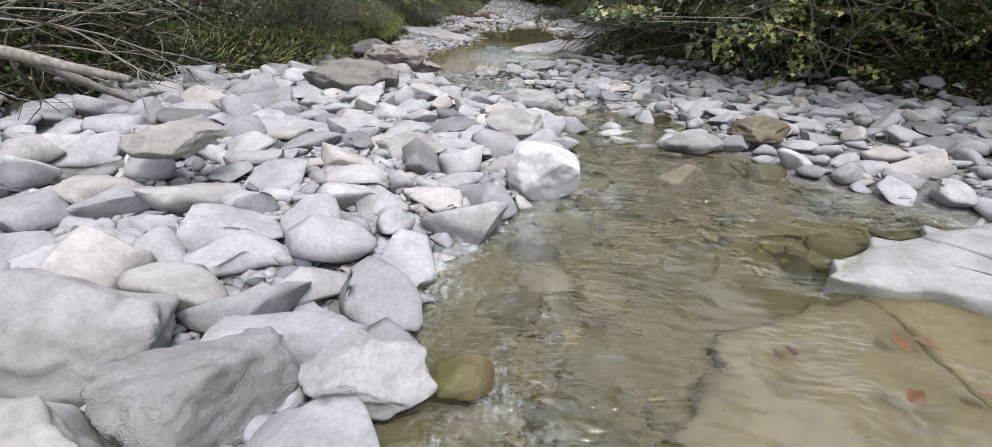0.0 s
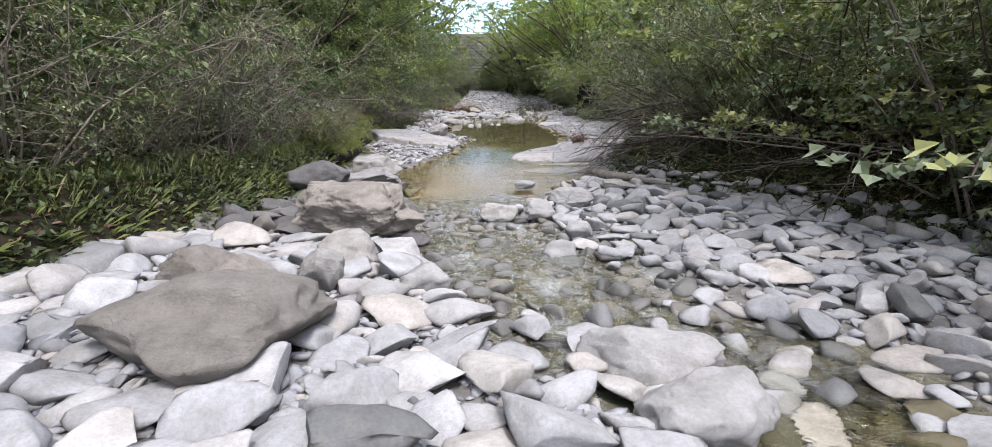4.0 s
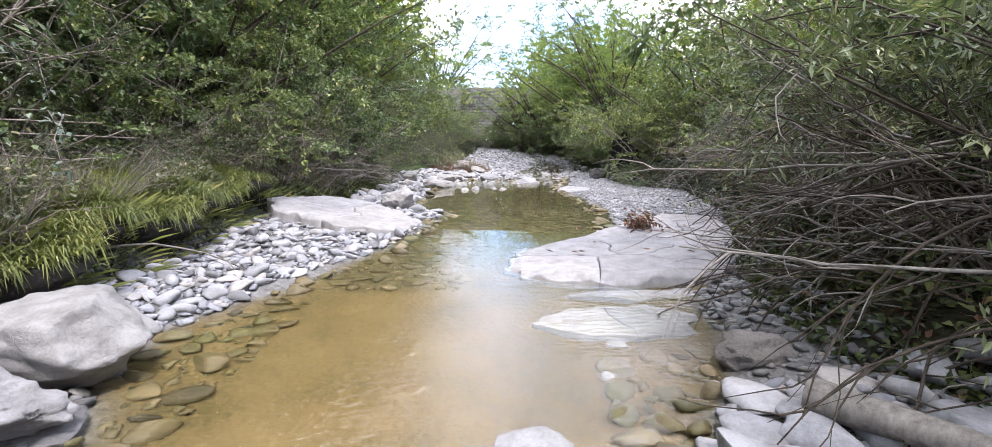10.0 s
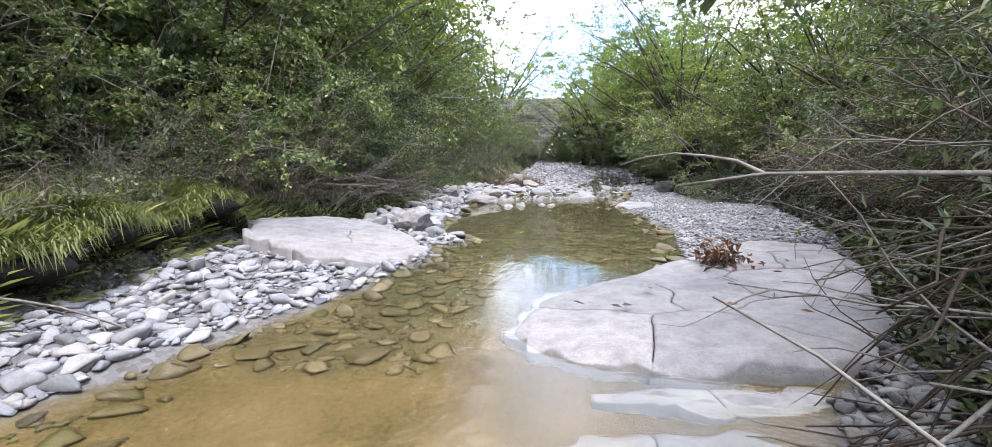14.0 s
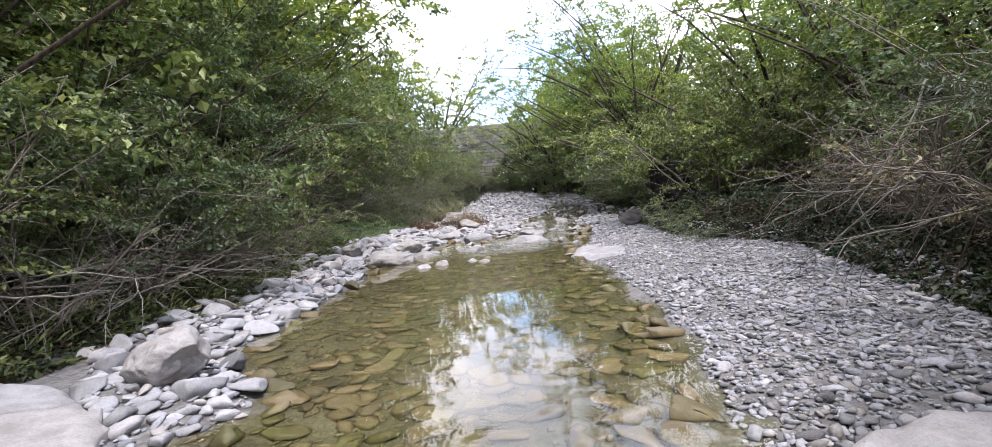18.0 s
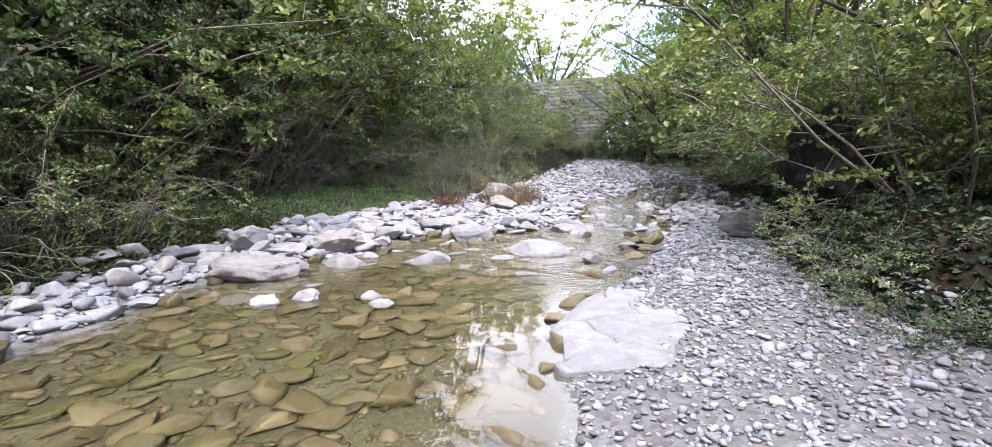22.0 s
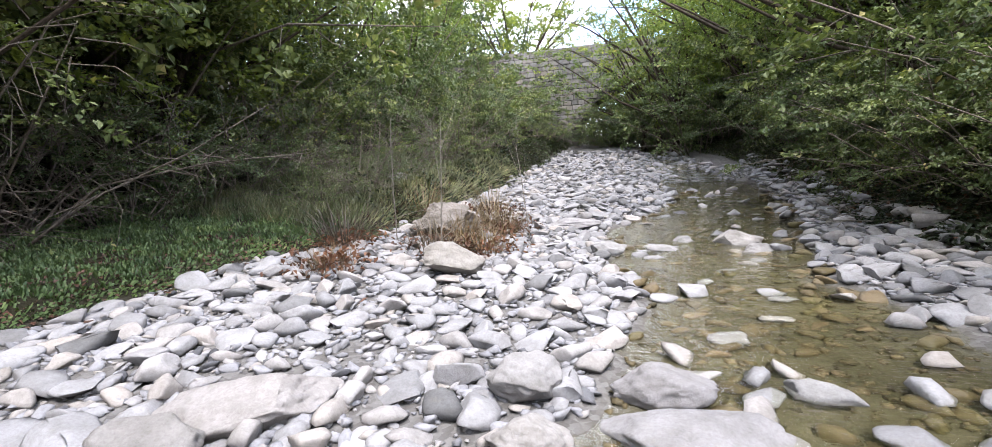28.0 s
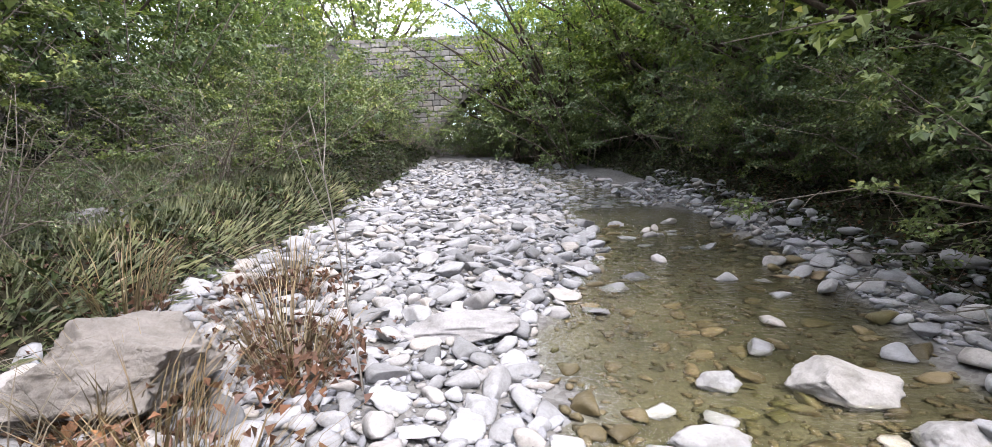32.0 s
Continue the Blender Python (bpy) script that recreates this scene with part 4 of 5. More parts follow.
plates("bedrock_slab", "pale flat bedrock slab with dark cracks, half in the pool", [(0.55, 10.75), (0.8, 10.4), (1.7, 10.2), (2.5, 10.3), (3.0, 10.9), (3.6, 12.3), (3.7, 13.4), (3.0, 13.7), (2.2, 13.0), (1.3, 12.2), (0.7, 11.6)],
       [(1.1, 10.8), (1.9, 10.7), (2.5, 11.1), (1.4, 11.5), (2.1, 11.6), (2.8, 11.9), (1.9, 12.3), (2.6, 12.7), (3.2, 12.6), (3.3, 13.3)],
       lambda x, y: -0.05 + 0.05 * (x - 0.5) + 0.04 * (y - 10.2), 0.25, M_SLAB, 3)
plates("bedrock_slab", "pale tilted bedrock slab rising from the pool to the bank", [(-0.75, 12.85), (-0.8, 13.4), (-1.2, 14.2), (-1.9, 14.6), (-2.7, 14.5), (-3.2, 13.6), (-2.6, 12.7), (-1.8, 12.3), (-1.1, 12.4)],
       [(-1.2, 12.7), (-1.3, 13.6), (-2.2, 13.2), (-2.4, 14.2)], lambda x, y: 0.09 - 0.14 * (x + 0.6) + 0.02 * (y - 13), 0.4, M_SLAB, 5)
plates("bedrock_slab", "cracked pale bedrock at the pebble edge of the pool", [(2.05, 20.5), (2.2, 21.5), (2.55, 21.85), (2.95, 21.6), (3.1, 20.8), (2.95, 19.9), (2.35, 19.8)],
       [(2.3, 20.2), (2.7, 20.5), (2.4, 21.0), (2.8, 21.2), (2.55, 19.95)], lambda x, y: 0.15 + 0.04 * (x - 2), 0.2, M_SLAB, 7)
plates("sunken_slab", "pale slab just under the surface of the pool", [(0.75, 9.3), (1.2, 9.05), (1.9, 9.1), (2.1, 9.5), (1.7, 9.75), (1.0, 9.65)], [(1.1, 9.3), (1.7, 9.45)], lambda x, y: -0.115 + 0.01 * (x - 1), 0.15, M_SLAB, 9)
plates("sunken_slab", "narrow pale slab level with the water", [(1.1, 9.95), (1.6, 9.85), (2.4, 9.95), (2.3, 10.15), (1.4, 10.15)], [(1.4, 10.0), (2.0, 10.05)], lambda x, y: -0.07, 0.15, M_SLAB, 11)
plates("bedrock_slab", "white dry end of a rock ledge above silty water", [(2.1, -2.75), (2.35, -2.45), (3.3, -2.1), (3.6, -2.6), (2.7, -3.0)], [(2.4, -2.7), (3.0, -2.55)], lambda x, y: 0.17 + 0.02 * (x - 2), 0.2, M_WHITE, 13)
plates("sunken_slab", "silt-covered rock ledge just under the water", [(1.15, -3.6), (1.5, -3.05), (2.3, -2.75), (3.2, -2.95), (3.5, -4.2), (2.4, -5.2), (1.2, -4.8)], [(1.7, -3.4), (2.6, -3.4), (1.9, -4.4)], lambda x, y: 0.05, 0.2, M_SILT, 15)

# ---- creek stones ----
def unit_rock(seed, sub, material, flat):
    r = random.Random(seed)
    return rock("stone", seed, sub, (1.0, r.uniform(0.55, 0.95), flat * r.uniform(0.65, 1.3)), r.randint(8, 13), 0.12, material, deep=0.3, sharp=0.6)


SHAPES = 18
coarse = {m.name: [unit_rock(100 + k, 3, m, 0.40) for k in range(SHAPES)] for m in (M_STONE, M_BED, M_SHADY, M_WET, M_OLIVE)}
medium = {m.name: [unit_rock(200 + k, 2, m, 0.40) for k in range(SHAPES)] for m in (M_STONE, M_BED, M_SHADY, M_WET, M_OLIVE)}


def shape_arrays(sub):
    out = []
    for k in range(8):
        me = unit_rock(300 + k, sub, M_PEBBLE, 0.45)
        V = np.array([v.co for v in me.vertices])
        F = np.array([p.vertices for p in me.polygons])
        bpy.data.meshes.remove(me)
        out.append((V, F))
    return out


fine_shapes, tiny_shapes = shape_arrays(2), shape_arrays(1)
taken = {}


def free_spot(x, y, d, close):
    """Whether a stone d across fits here beside those that lie already; if so it is noted."""
    c = (int(x // 0.4), int(y // 0.4))
    for i in range(c[0] - 2, c[0] + 3):
        for j in range(c[1] - 2, c[1] + 3):
            for a, b, e in taken.get((i, j), ()):
                if (a - x) ** 2 + (b - y) ** 2 < (close * (d + e) / 2) ** 2:
                    return False
    taken.setdefault(c, []).append((x, y, d))
    return True


def keep_clear(x, y, d):
    free_spot(x, y, d, 0)


for ob in list(scene.objects):
    if ob.type == "MESH" and ob.name.startswith("boulder"):
        keep_clear(ob.matrix_basis.translation.x, ob.matrix_basis.translation.y, 0.75 * max(ob.dimensions.x, ob.dimensions.y))
for x, y, d in ((1.6, 11, 1.4), (2.3, 11.2, 1.2), (2.0, 12, 1.3), (2.7, 12.4, 1.4), (3.1, 13.1, 1.0), (-1.5, 13, 1.5), (-2.1, 13.7, 1.7), (-1.4, 13.8, 1.0), (2.55, 20.3, 1.15), (2.6, 21.1, 1.1), (2.7, -2.6, 0.7), (2.3, -3.6, 1.6), (1.8, -4.2, 1.4)):
    keep_clear(x, y, d)


def stone_sizes(r, count, lo, hi, skew):
    return sorted((lo + (hi - lo) * r.random() ** skew for k in range(count)), reverse=True)


def bar(name, label, y0, y1, left, right, stones, pebbles, lo, hi, seed, material=None, fine=M_PEBBLE, small=(0.03, 0.13), skew=2.2, sink=0.22, close=0.72, clear=None, most=300):
    """A stretch of creek stones: the larger ones single, the small ones joined."""
    r = random.Random(seed)
    material = material or M_STONE
    top = tagged(new(name), label, "stones", kind="structure")
    made = 0
    for d in stone_sizes(r, stones * 3, lo, hi, skew):
        if made >= min(stones, most):
            break
        for attempt in range(5):
            y = r.uniform(y0, y1)
            a, b = float(left(y)), float(right(y))
            x = r.uniform(a, b)
            if clear and clear(x, y):
                continue
            if free_spot(x, y, d * 0.88, close):
                me = r.choice((coarse if d > 0.27 else medium)[material.name])
                h = r.uniform(0.8, 1.25)
                m = pose(x, y, gz(x, y) - sink * 0.4 * d, r.gauss(0, 9), r.gauss(0, 9), r.uniform(0, 360)) @ Matrix.Diagonal((d, d * r.uniform(0.85, 1.1), d * h, 1))
                part("stone", me, top, at=m)
                made += 1
                break
    VS, FS, base = [], [], 0
    g = np.random.default_rng(seed)
    ys = g.uniform(y0, y1, pebbles)
    xs = g.uniform(0, 1, pebbles)
    a, b = left(ys), right(ys)
    xs = a + (b - a) * xs
    ds = small[0] + (small[1] - small[0]) * g.random(pebbles) ** 1.8
    zs = ground_z(xs, ys)
    turn = g.uniform(0, 2 * np.pi, pebbles)
    lean = g.normal(0, 0.2, (pebbles, 2))
    for k in range(pebbles):
        if clear and clear(xs[k], ys[k]):
            continue
        V, F = (fine_shapes if ds[k] > 0.115 else tiny_shapes)[k % 8]
        c, s = math.cos(turn[k]), math.sin(turn[k])
        P = V * ds[k]
        Q = np.empty_like(P)
        Q[:, 0], Q[:, 1] = P[:, 0] * c - P[:, 1] * s, P[:, 0] * s + P[:, 1] * c
        Q[:, 2] = P[:, 2] + lean[k, 0] * Q[:, 0] + lean[k, 1] * Q[:, 1]
        VS.append(Q + (xs[k], ys[k], zs[k] - 0.1 * ds[k]))
        FS.append(F + base)
        base += len(V)
    if VS:
        ob = part("pebbles", link("pebbles", np.concatenate(VS), np.concatenate(FS), fine), top)
        tagged(ob, kind="stuff")
    return top


def between(a, b, fa=0.0, fb=1.0):
    return (lambda y: a(y) + (b(y) - a(y)) * fa), (lambda y: a(y) + (b(y) - a(y)) * fb)


COBBLE = "bar of pale grey rounded cobbles beside the creek"
lb, rb = (lambda y: bank_l(y) + 0.0, edge_l), (edge_r, lambda y: bank_r(y) + 0.2)
near_l = (lambda y: edge_l(y) - 2.2, lambda y: edge_l(y) + 0.15)
far_l = (lambda y: bank_l(y) - 0.1, lambda y: edge_l(y) - 2.0)
bar("cobble_bar", COBBLE, -4.6, -1.8, *near_l, 300, 3200, 0.08, 0.46, 1, skew=2.6)
bar("cobble_bar", COBBLE, -1.8, 1.0, *near_l, 300, 3200, 0.08, 0.46, 2, skew=2.6)
bar("cobble_bar", COBBLE, -4.0, 2.6, *far_l, 150, 1100, 0.12, 0.5, 3, skew=1.6)
bar("cobble_bar", COBBLE, 1.0, 4.0, *lb, 300, 2800, 0.08, 0.46, 4, skew=2.6)
# The shade below the overhang is coloured into these stones.
bar("cobble_bar", "damp cobbles coloured dark for the shade of the overhanging bank", 4.0, 8.2, *lb, 150, 800, 0.08, 0.4, 5, M_SHADY, M_DARK)
bar("cobble_bar", COBBLE, 8.2, 14.5, *lb, 260, 2600, 0.06, 0.24, 6, skew=2.6)
bar("cobble_bar", COBBLE, 14.5, 21.5, lambda y: edge_l(y) - 1.25, edge_l, 190, 1900, 0.06, 0.36, 7, skew=3.0)
bar("cobble_bar", COBBLE, 21.0, 25.2, *lb, 250, 1200, 0.08, 0.42, 8)
bar("cobble_bar", COBBLE, 25.2, 28.6, *lb, 300, 3400, 0.08, 0.34, 9, skew=2.7)
bar("cobble_bar", COBBLE, 28.6, 32.2, *lb, 300, 3600, 0.08, 0.32, 10, skew=2.7)
bar("cobble_bar", COBBLE, 32.2, 37.5, lambda y: bank_l(y), lambda y: edge_l(y) + 0.25, 270, 4600, 0.08, 0.36, 11, small=(0.04, 0.15))
bar("cobble_bar", COBBLE, 37.5, 47, lambda y: bank_l(y), edge_r, 90, 3600, 0.14, 0.45, 21, small=(0.07, 0.22))
bar("cobble_bar", COBBLE, -3.4, 1.2, *rb, 250, 1500, 0.07, 0.36, 12)
bar("cobble_bar", COBBLE, 1.2, 4.4, *rb, 270, 1500, 0.07, 0.36, 13)
bar("cobble_bar", COBBLE, 4.4, 8.2, *rb, 270, 1400, 0.07, 0.38, 14)
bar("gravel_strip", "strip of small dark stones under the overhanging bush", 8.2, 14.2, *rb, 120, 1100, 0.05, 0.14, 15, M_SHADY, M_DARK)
bar("pebble_bar", "broad bar of small flat pale pebbles by the pool", 13.4, 18.0, *rb, 230, 6500, 0.05, 0.13, 16, small=(0.022, 0.075), skew=3.2)
bar("pebble_bar", "broad bar of small flat pale pebbles by the pool", 18.0, 22.4, *rb, 230, 7500, 0.045, 0.12, 17, small=(0.02, 0.062), skew=3.2)
bar("pebble_bar", "bar of pale pebbles and cobbles below a leafy bank", 22.4, 26.4, *rb, 200, 6000, 0.05, 0.15, 18, small=(0.022, 0.07), skew=3.0)
bar("cobble_bar", COBBLE, 26.4, 30.6, *rb, 250, 2200, 0.07, 0.32, 19, small=(0.035, 0.1))
bar("cobble_bar", COBBLE, 30.6, 40, edge_r, lambda y: np.maximum(edge_r(y) + 0.35, bank_r(y) + 0.2), 120, 1800, 0.08, 0.34, 20, small=(0.04, 0.12))
STAND = "pale stones standing out of the shallow water"
wet = between(edge_l, edge_r, 0.03, 0.97)
sandy = lambda x, y: 6.6 < y < 10.2 and -1.1 < x < 1.1
bar("standing_stones", STAND, -0.5, 7.4, *wet, 50, 0, 0.12, 0.34, 31, sink=-0.1, clear=lambda x, y: (y < 1 and x < 1.6) or (2.5 < y < 7.4 and x < 0.9))
bar("standing_stones", STAND, 7.4, 9.6, *wet, 5, 0, 0.1, 0.2, 32, sink=-0.1, clear=sandy)
bar("standing_stones", STAND, 20.6, 26.5, *wet, 38, 0, 0.12, 0.34, 33, sink=-0.25, clear=lambda x, y: y < 22.3 and x > -0.3)
bar("standing_stones", STAND, 26.5, 36, *wet, 55, 0, 0.1, 0.3, 34, sink=-0.1)
taken.clear()
BED = "algae-covered stones on the bed under clear water"
bar("creek_bed", "wet grey stones under the broken water of the riffle", 1.6, 7.8, *wet, 280, 1900, 0.06, 0.26, 46, M_WET, M_DARK, (0.03, 0.09), sink=0.3, clear=lambda x, y: y > 6.8 + 0.7 * math.sin(2.3 * x + 1))
bar("creek_bed", BED, -4.5, 1.6, *between(edge_l, edge_r, 0.12, 0.9), 170, 1300, 0.08, 0.36, 41, M_OLIVE, M_BEDSMALL, (0.04, 0.1), sink=0.5, clear=lambda x, y: y < -2.6 and x > 1.2)
bar("creek_bed", BED, 6.8, 14.0, *wet, 220, 700, 0.08, 0.3, 42, M_BED, M_BEDSMALL, (0.04, 0.1), clear=lambda x, y: sandy(x, y) or (x > 0.2 and y > 8.8))
bar("creek_bed", BED, 13.0, 19.0, *wet, 300, 1900, 0.09, 0.36, 43, M_BED, M_BEDSMALL, (0.04, 0.13), close=0.6)
bar("creek_bed", BED, 19.0, 25.4, *wet, 300, 1900, 0.09, 0.4, 44, M_BED, M_BEDSMALL, (0.04, 0.13), close=0.6)
bar("creek_bed", BED, 25.4, 36, *wet, 200, 2100, 0.07, 0.26, 45, M_BED, M_BEDSMALL, (0.04, 0.11))

# ---- stone bridge far up the creek ----
def bridge():
    r = random.Random(9)
    top = tagged(new("stone_bridge"), "old grey stone arch bridge across the creek", "bridge")
    y0, y1, deck, parapet = 51.0, 54.5, 6.0, 6.85
    cx, rad, spring = 2.6, 4.6, 0.6
    def under(x):
        return spring + math.sqrt(max(rad * rad - (x - cx) ** 2, 0)) if abs(x - cx) < rad else -1.0
    xs = np.concatenate([np.linspace(-14, cx - rad, 12), np.linspace(cx - rad + 0.001, cx + rad - 0.001, 25), np.linspace(cx + rad, 18, 12)])
    verts, faces = [], []
    for x in xs:
        lo = under(x)
        verts += [(x, y0, lo), (x, y0, parapet), (x, y0 + 0.4, parapet), (x, y0 + 0.4, deck), (x, y1 - 0.4, deck), (x, y1 - 0.4, parapet), (x, y1, parapet), (x, y1, lo)]
    for k in range(len(xs) - 1):
        for j in range(8):
            a, b = k * 8 + j, k * 8 + (j + 1) % 8
            faces.append((a, b, b + 8, a + 8))
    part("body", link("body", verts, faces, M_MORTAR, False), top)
    block = bpy.data.meshes.new("block")
    bm = bmesh.new()
    bmesh.ops.create_cube(bm, size=1)
    bmesh.ops.bevel(bm, geom=bm.edges[:], offset=0.09, segments=1, affect="EDGES")
    for v in bm.verts:
        v.co *= 1 + 0.06 * noise.noise(v.co * 5)
    bm.to_mesh(block)
    bm.free()
    block.materials.append(M_MASONRY)
    z, n = 2.6, 0
    while z < parapet - 0.1:
        h = r.uniform(0.2, 0.3)
        x = -5.6 + r.uniform(0, 0.3)
        while x < 2.6 and n < 300:
            w = r.uniform(0.28, 0.62)
            if z > under(x + w / 2) + 0.12:
                part("stone_block", block, top, at=pose(x + w / 2, y0 + 0.02, z + h / 2) @ Matrix.Diagonal((w - 0.03, r.uniform(0.10, 0.2), h - 0.03, 1)))
                n += 1
            x += w
        z += h
    x = -14.0
    while x < 17.5:
        w = r.uniform(0.6, 0.9)
        part("cap_stone", block, top, at=pose(x + w / 2, y0 + 0.2, parapet + 0.06, 0, 0, r.gauss(0, 1)) @ Matrix.Diagonal((w - 0.02, 0.56, 0.14, 1)))
        x += w
    return top


bridge()

# ---- brush, driftwood and dry growth ----
def branch_mesh(name, r, length, thick, bend, droop, forks, material=M_DEAD, sides=5):
    out = ([], [])
    main = limb(r, Vector((0, 0, 0)), Vector((1, 0, 0)), length, 9, bend, droop)
    tube(out, main, thick, thick * 0.25, sides)
    for k in range(forks):
        i = r.randint(2, 8)
        d = (main[i] - main[i - 1]).normalized() + Vector((r.gauss(0, 0.5), r.gauss(0, 0.6), r.gauss(0, 0.4)))
        tube(out, limb(r, main[i], d, length * r.uniform(0.2, 0.45), 5, bend * 1.3, droop), thick * 0.45, thick * 0.12, 4)
    return link(name, out[0], out[1], material)


rb1 = random.Random(77)
twigs_long = [branch_mesh("branch", rb1, 2.2, 0.016, 0.13, 0.03, 4) for k in range(6)]
twigs_brown = [branch_mesh("branch", rb1, 2.0, 0.014, 0.14, 0.05, 4, M_BARK) for k in range(6)]


def brush_pile(label, spots, meshes, seed, name="brush_pile"):
    """Spots: x, y, height, spread in x, y and z, mean heading, its spread, pitch, count, size."""
    r = random.Random(seed)
    top = tagged(new(name), label, "dead branches")
    for x, y, z, sx, sy, sz, head, fan, pitch, count, size in spots:
        for k in range(count):
            m = pose(x + r.uniform(-sx, sx), y + r.uniform(-sy, sy), z + r.uniform(-sz, sz), 0, r.gauss(pitch, 14), r.gauss(head, fan))
            part("branch", r.choice(meshes), top, at=m @ Matrix.Diagonal((size, size, size, 1)) @ pose(0, 0, 0, r.uniform(-40, 40)))
    return top


brush_pile("heap of bleached dead branches on the bank", [(-4.3, -0.2, 0.95, 0.9, 0.9, 0.35, 0, 60, 0, 55, 0.85), (-4.4, 1.9, 0.8, 0.7, 1.0, 0.3, -10, 50, 0, 26, 0.85)], twigs_long + twigs_brown, 1)
brush_pile("dense tangle of bare roots and branches under a bush", [(4.7, 5.8, 0.5, 0.7, 1.0, 0.35, 185, 40, 0, 40, 0.7), (3.6, 8.2, 0.7, 0.7, 1.1, 0.5, 190, 40, 0, 60, 0.85), (3.7, 10.0, 0.9, 0.6, 0.9, 0.5, 190, 40, 5, 40, 0.8)], twigs_brown + twigs_long[:3], 2)
brush_pile("bare grey branches hanging from a bush", [(5.6, 15.5, 1.5, 0.6, 1.2, 0.5, 185, 40, 25, 30, 0.75), (5.9, 18.5, 1.4, 0.5, 1.0, 0.5, 190, 40, 25, 20, 0.75)], twigs_brown + twigs_long[:2], 3)
brush_pile("fan of brown dead branches against the bank", [(5.4, 31.8, 0.5, 0.4, 0.5, 0.2, 200, 28, 5, 26, 0.8), (5.0, 36.5, 0.6, 0.4, 0.8, 0.2, 195, 35, 5, 18, 0.8)], twigs_brown + twigs_long[:2], 4)
brush_pile("bare bleached twigs under a leafy bush", [(-3.3, 16.3, 0.7, 0.4, 1.2, 0.3, 0, 60, -10, 24, 0.6), (-3.3, 19.0, 0.7, 0.4, 1.2, 0.3, 0, 60, -10, 18, 0.6)], twigs_long, 5)
brush_pile("fallen bleached stick leaning on the grass bank", [(-2.9, 9.4, 0.35, 0.02, 0.02, 0, 55, 4, -10, 1, 0.85), (-2.35, 10.7, 0.1, 0.02, 0.02, 0, 80, 4, -50, 1, 0.3)], twigs_long, 6, "stick")

rl = random.Random(3)
log = tagged(new("driftwood_log", branch_mesh("driftwood_log", rl, 3.4, 0.11, 0.05, 0.0, 1, M_DEAD, 9)), "bleached driftwood log lying on dead branches", "log")
log.matrix_basis = pose(-5.4, -1.3, 1.0, 0, 0, 5)
lean_trunk = tagged(new("leaning_trunk", branch_mesh("leaning_trunk", rl, 3.2, 0.08, 0.04, 0.0, 2, M_BARK, 8)), "leaning dark trunk rising from a brush heap", "trunk")
lean_trunk.matrix_basis = pose(-4.2, 1.0, 0.6, 0, -62, 60)
plank = tagged(new("driftwood_log", branch_mesh("driftwood_log", rl, 1.3, 0.09, 0.03, 0.0, 0, M_DEAD, 8)), "short pale driftwood log beside the tangle", "log")
plank.matrix_basis = pose(1.95, 7.9, 0.02, 0, 0, -55)

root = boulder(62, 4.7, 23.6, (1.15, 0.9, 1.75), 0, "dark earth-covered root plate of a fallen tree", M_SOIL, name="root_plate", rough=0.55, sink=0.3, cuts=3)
root["category"] = "root plate"
brush_pile("pale roots and twigs sticking out above the root plate", [(4.75, 23.0, 1.75, 0.3, 0.3, 0.1, 20, 40, 5, 7, 0.45), (4.5, 22.8, 0.8, 0.2, 0.3, 0.4, 200, 40, 0, 7, 0.4)], twigs_long, 8, "root_branches")


def tuft(name, seed, x, y, label, blades, height, spread, material, width=0.012, category="grass", dead=None, splay=(0.1, 0.6)):
    """A clump of stiff stalks, with crumpled dry leaves at its foot if dead is given."""
    r = np.random.default_rng(seed)
    top = tagged(new(name), label, category)
    a, s = r.uniform(0, 2 * np.pi, blades), spread * np.sqrt(r.random(blades))
    bx, by = np.cos(a) * s * 0.6, np.sin(a) * s * 0.6
    h = height * r.uniform(0.45, 1.1, blades)
    out = r.uniform(*splay, blades) * h
    base = np.stack([bx, by, np.full(blades, -0.04)], 1)
    mid = base + np.stack([np.cos(a) * out * 0.4, np.sin(a) * out * 0.4, h * 0.65], 1)
    tip = base + np.stack([np.cos(a) * out, np.sin(a) * out, h], 1) + r.normal(0, 0.02, (blades, 3))
    side = np.stack([-np.sin(a), np.cos(a), np.zeros(blades)], 1) * width * 0.5
    V = np.stack([base - side, base + side, mid + side * 0.8, mid - side * 0.8, tip], 1).reshape(-1, 3)
    k = np.arange(blades)[:, None] * 5
    F = np.concatenate([k + [0, 1, 2], k + [0, 2, 3], k + [3, 2, 4]], 1).reshape(-1, 3)
    tagged(part("stalkwork", link("stalkwork", V, F, material, False), top), kind="stuff")
    if dead:
        c = r.normal(0, 1, (dead, 3)) * (spread * 0.55, spread * 0.55, 0.07) + (0, 0, 0.09)
        c[:, 2] = np.abs(c[:, 2])
        V, F = leaves(c, r.normal(0, 1, (dead, 3)), 0.075, 0.05, seed, 0.45)
        tagged(part("leafage", link("leafage", V, F, M_DRYLEAF, False), top), kind="stuff")
    top.matrix_basis = pose(x, y, gz(x, y) if y < 10 or y > 13.5 else gz(x, y) + 0.02)
    return top


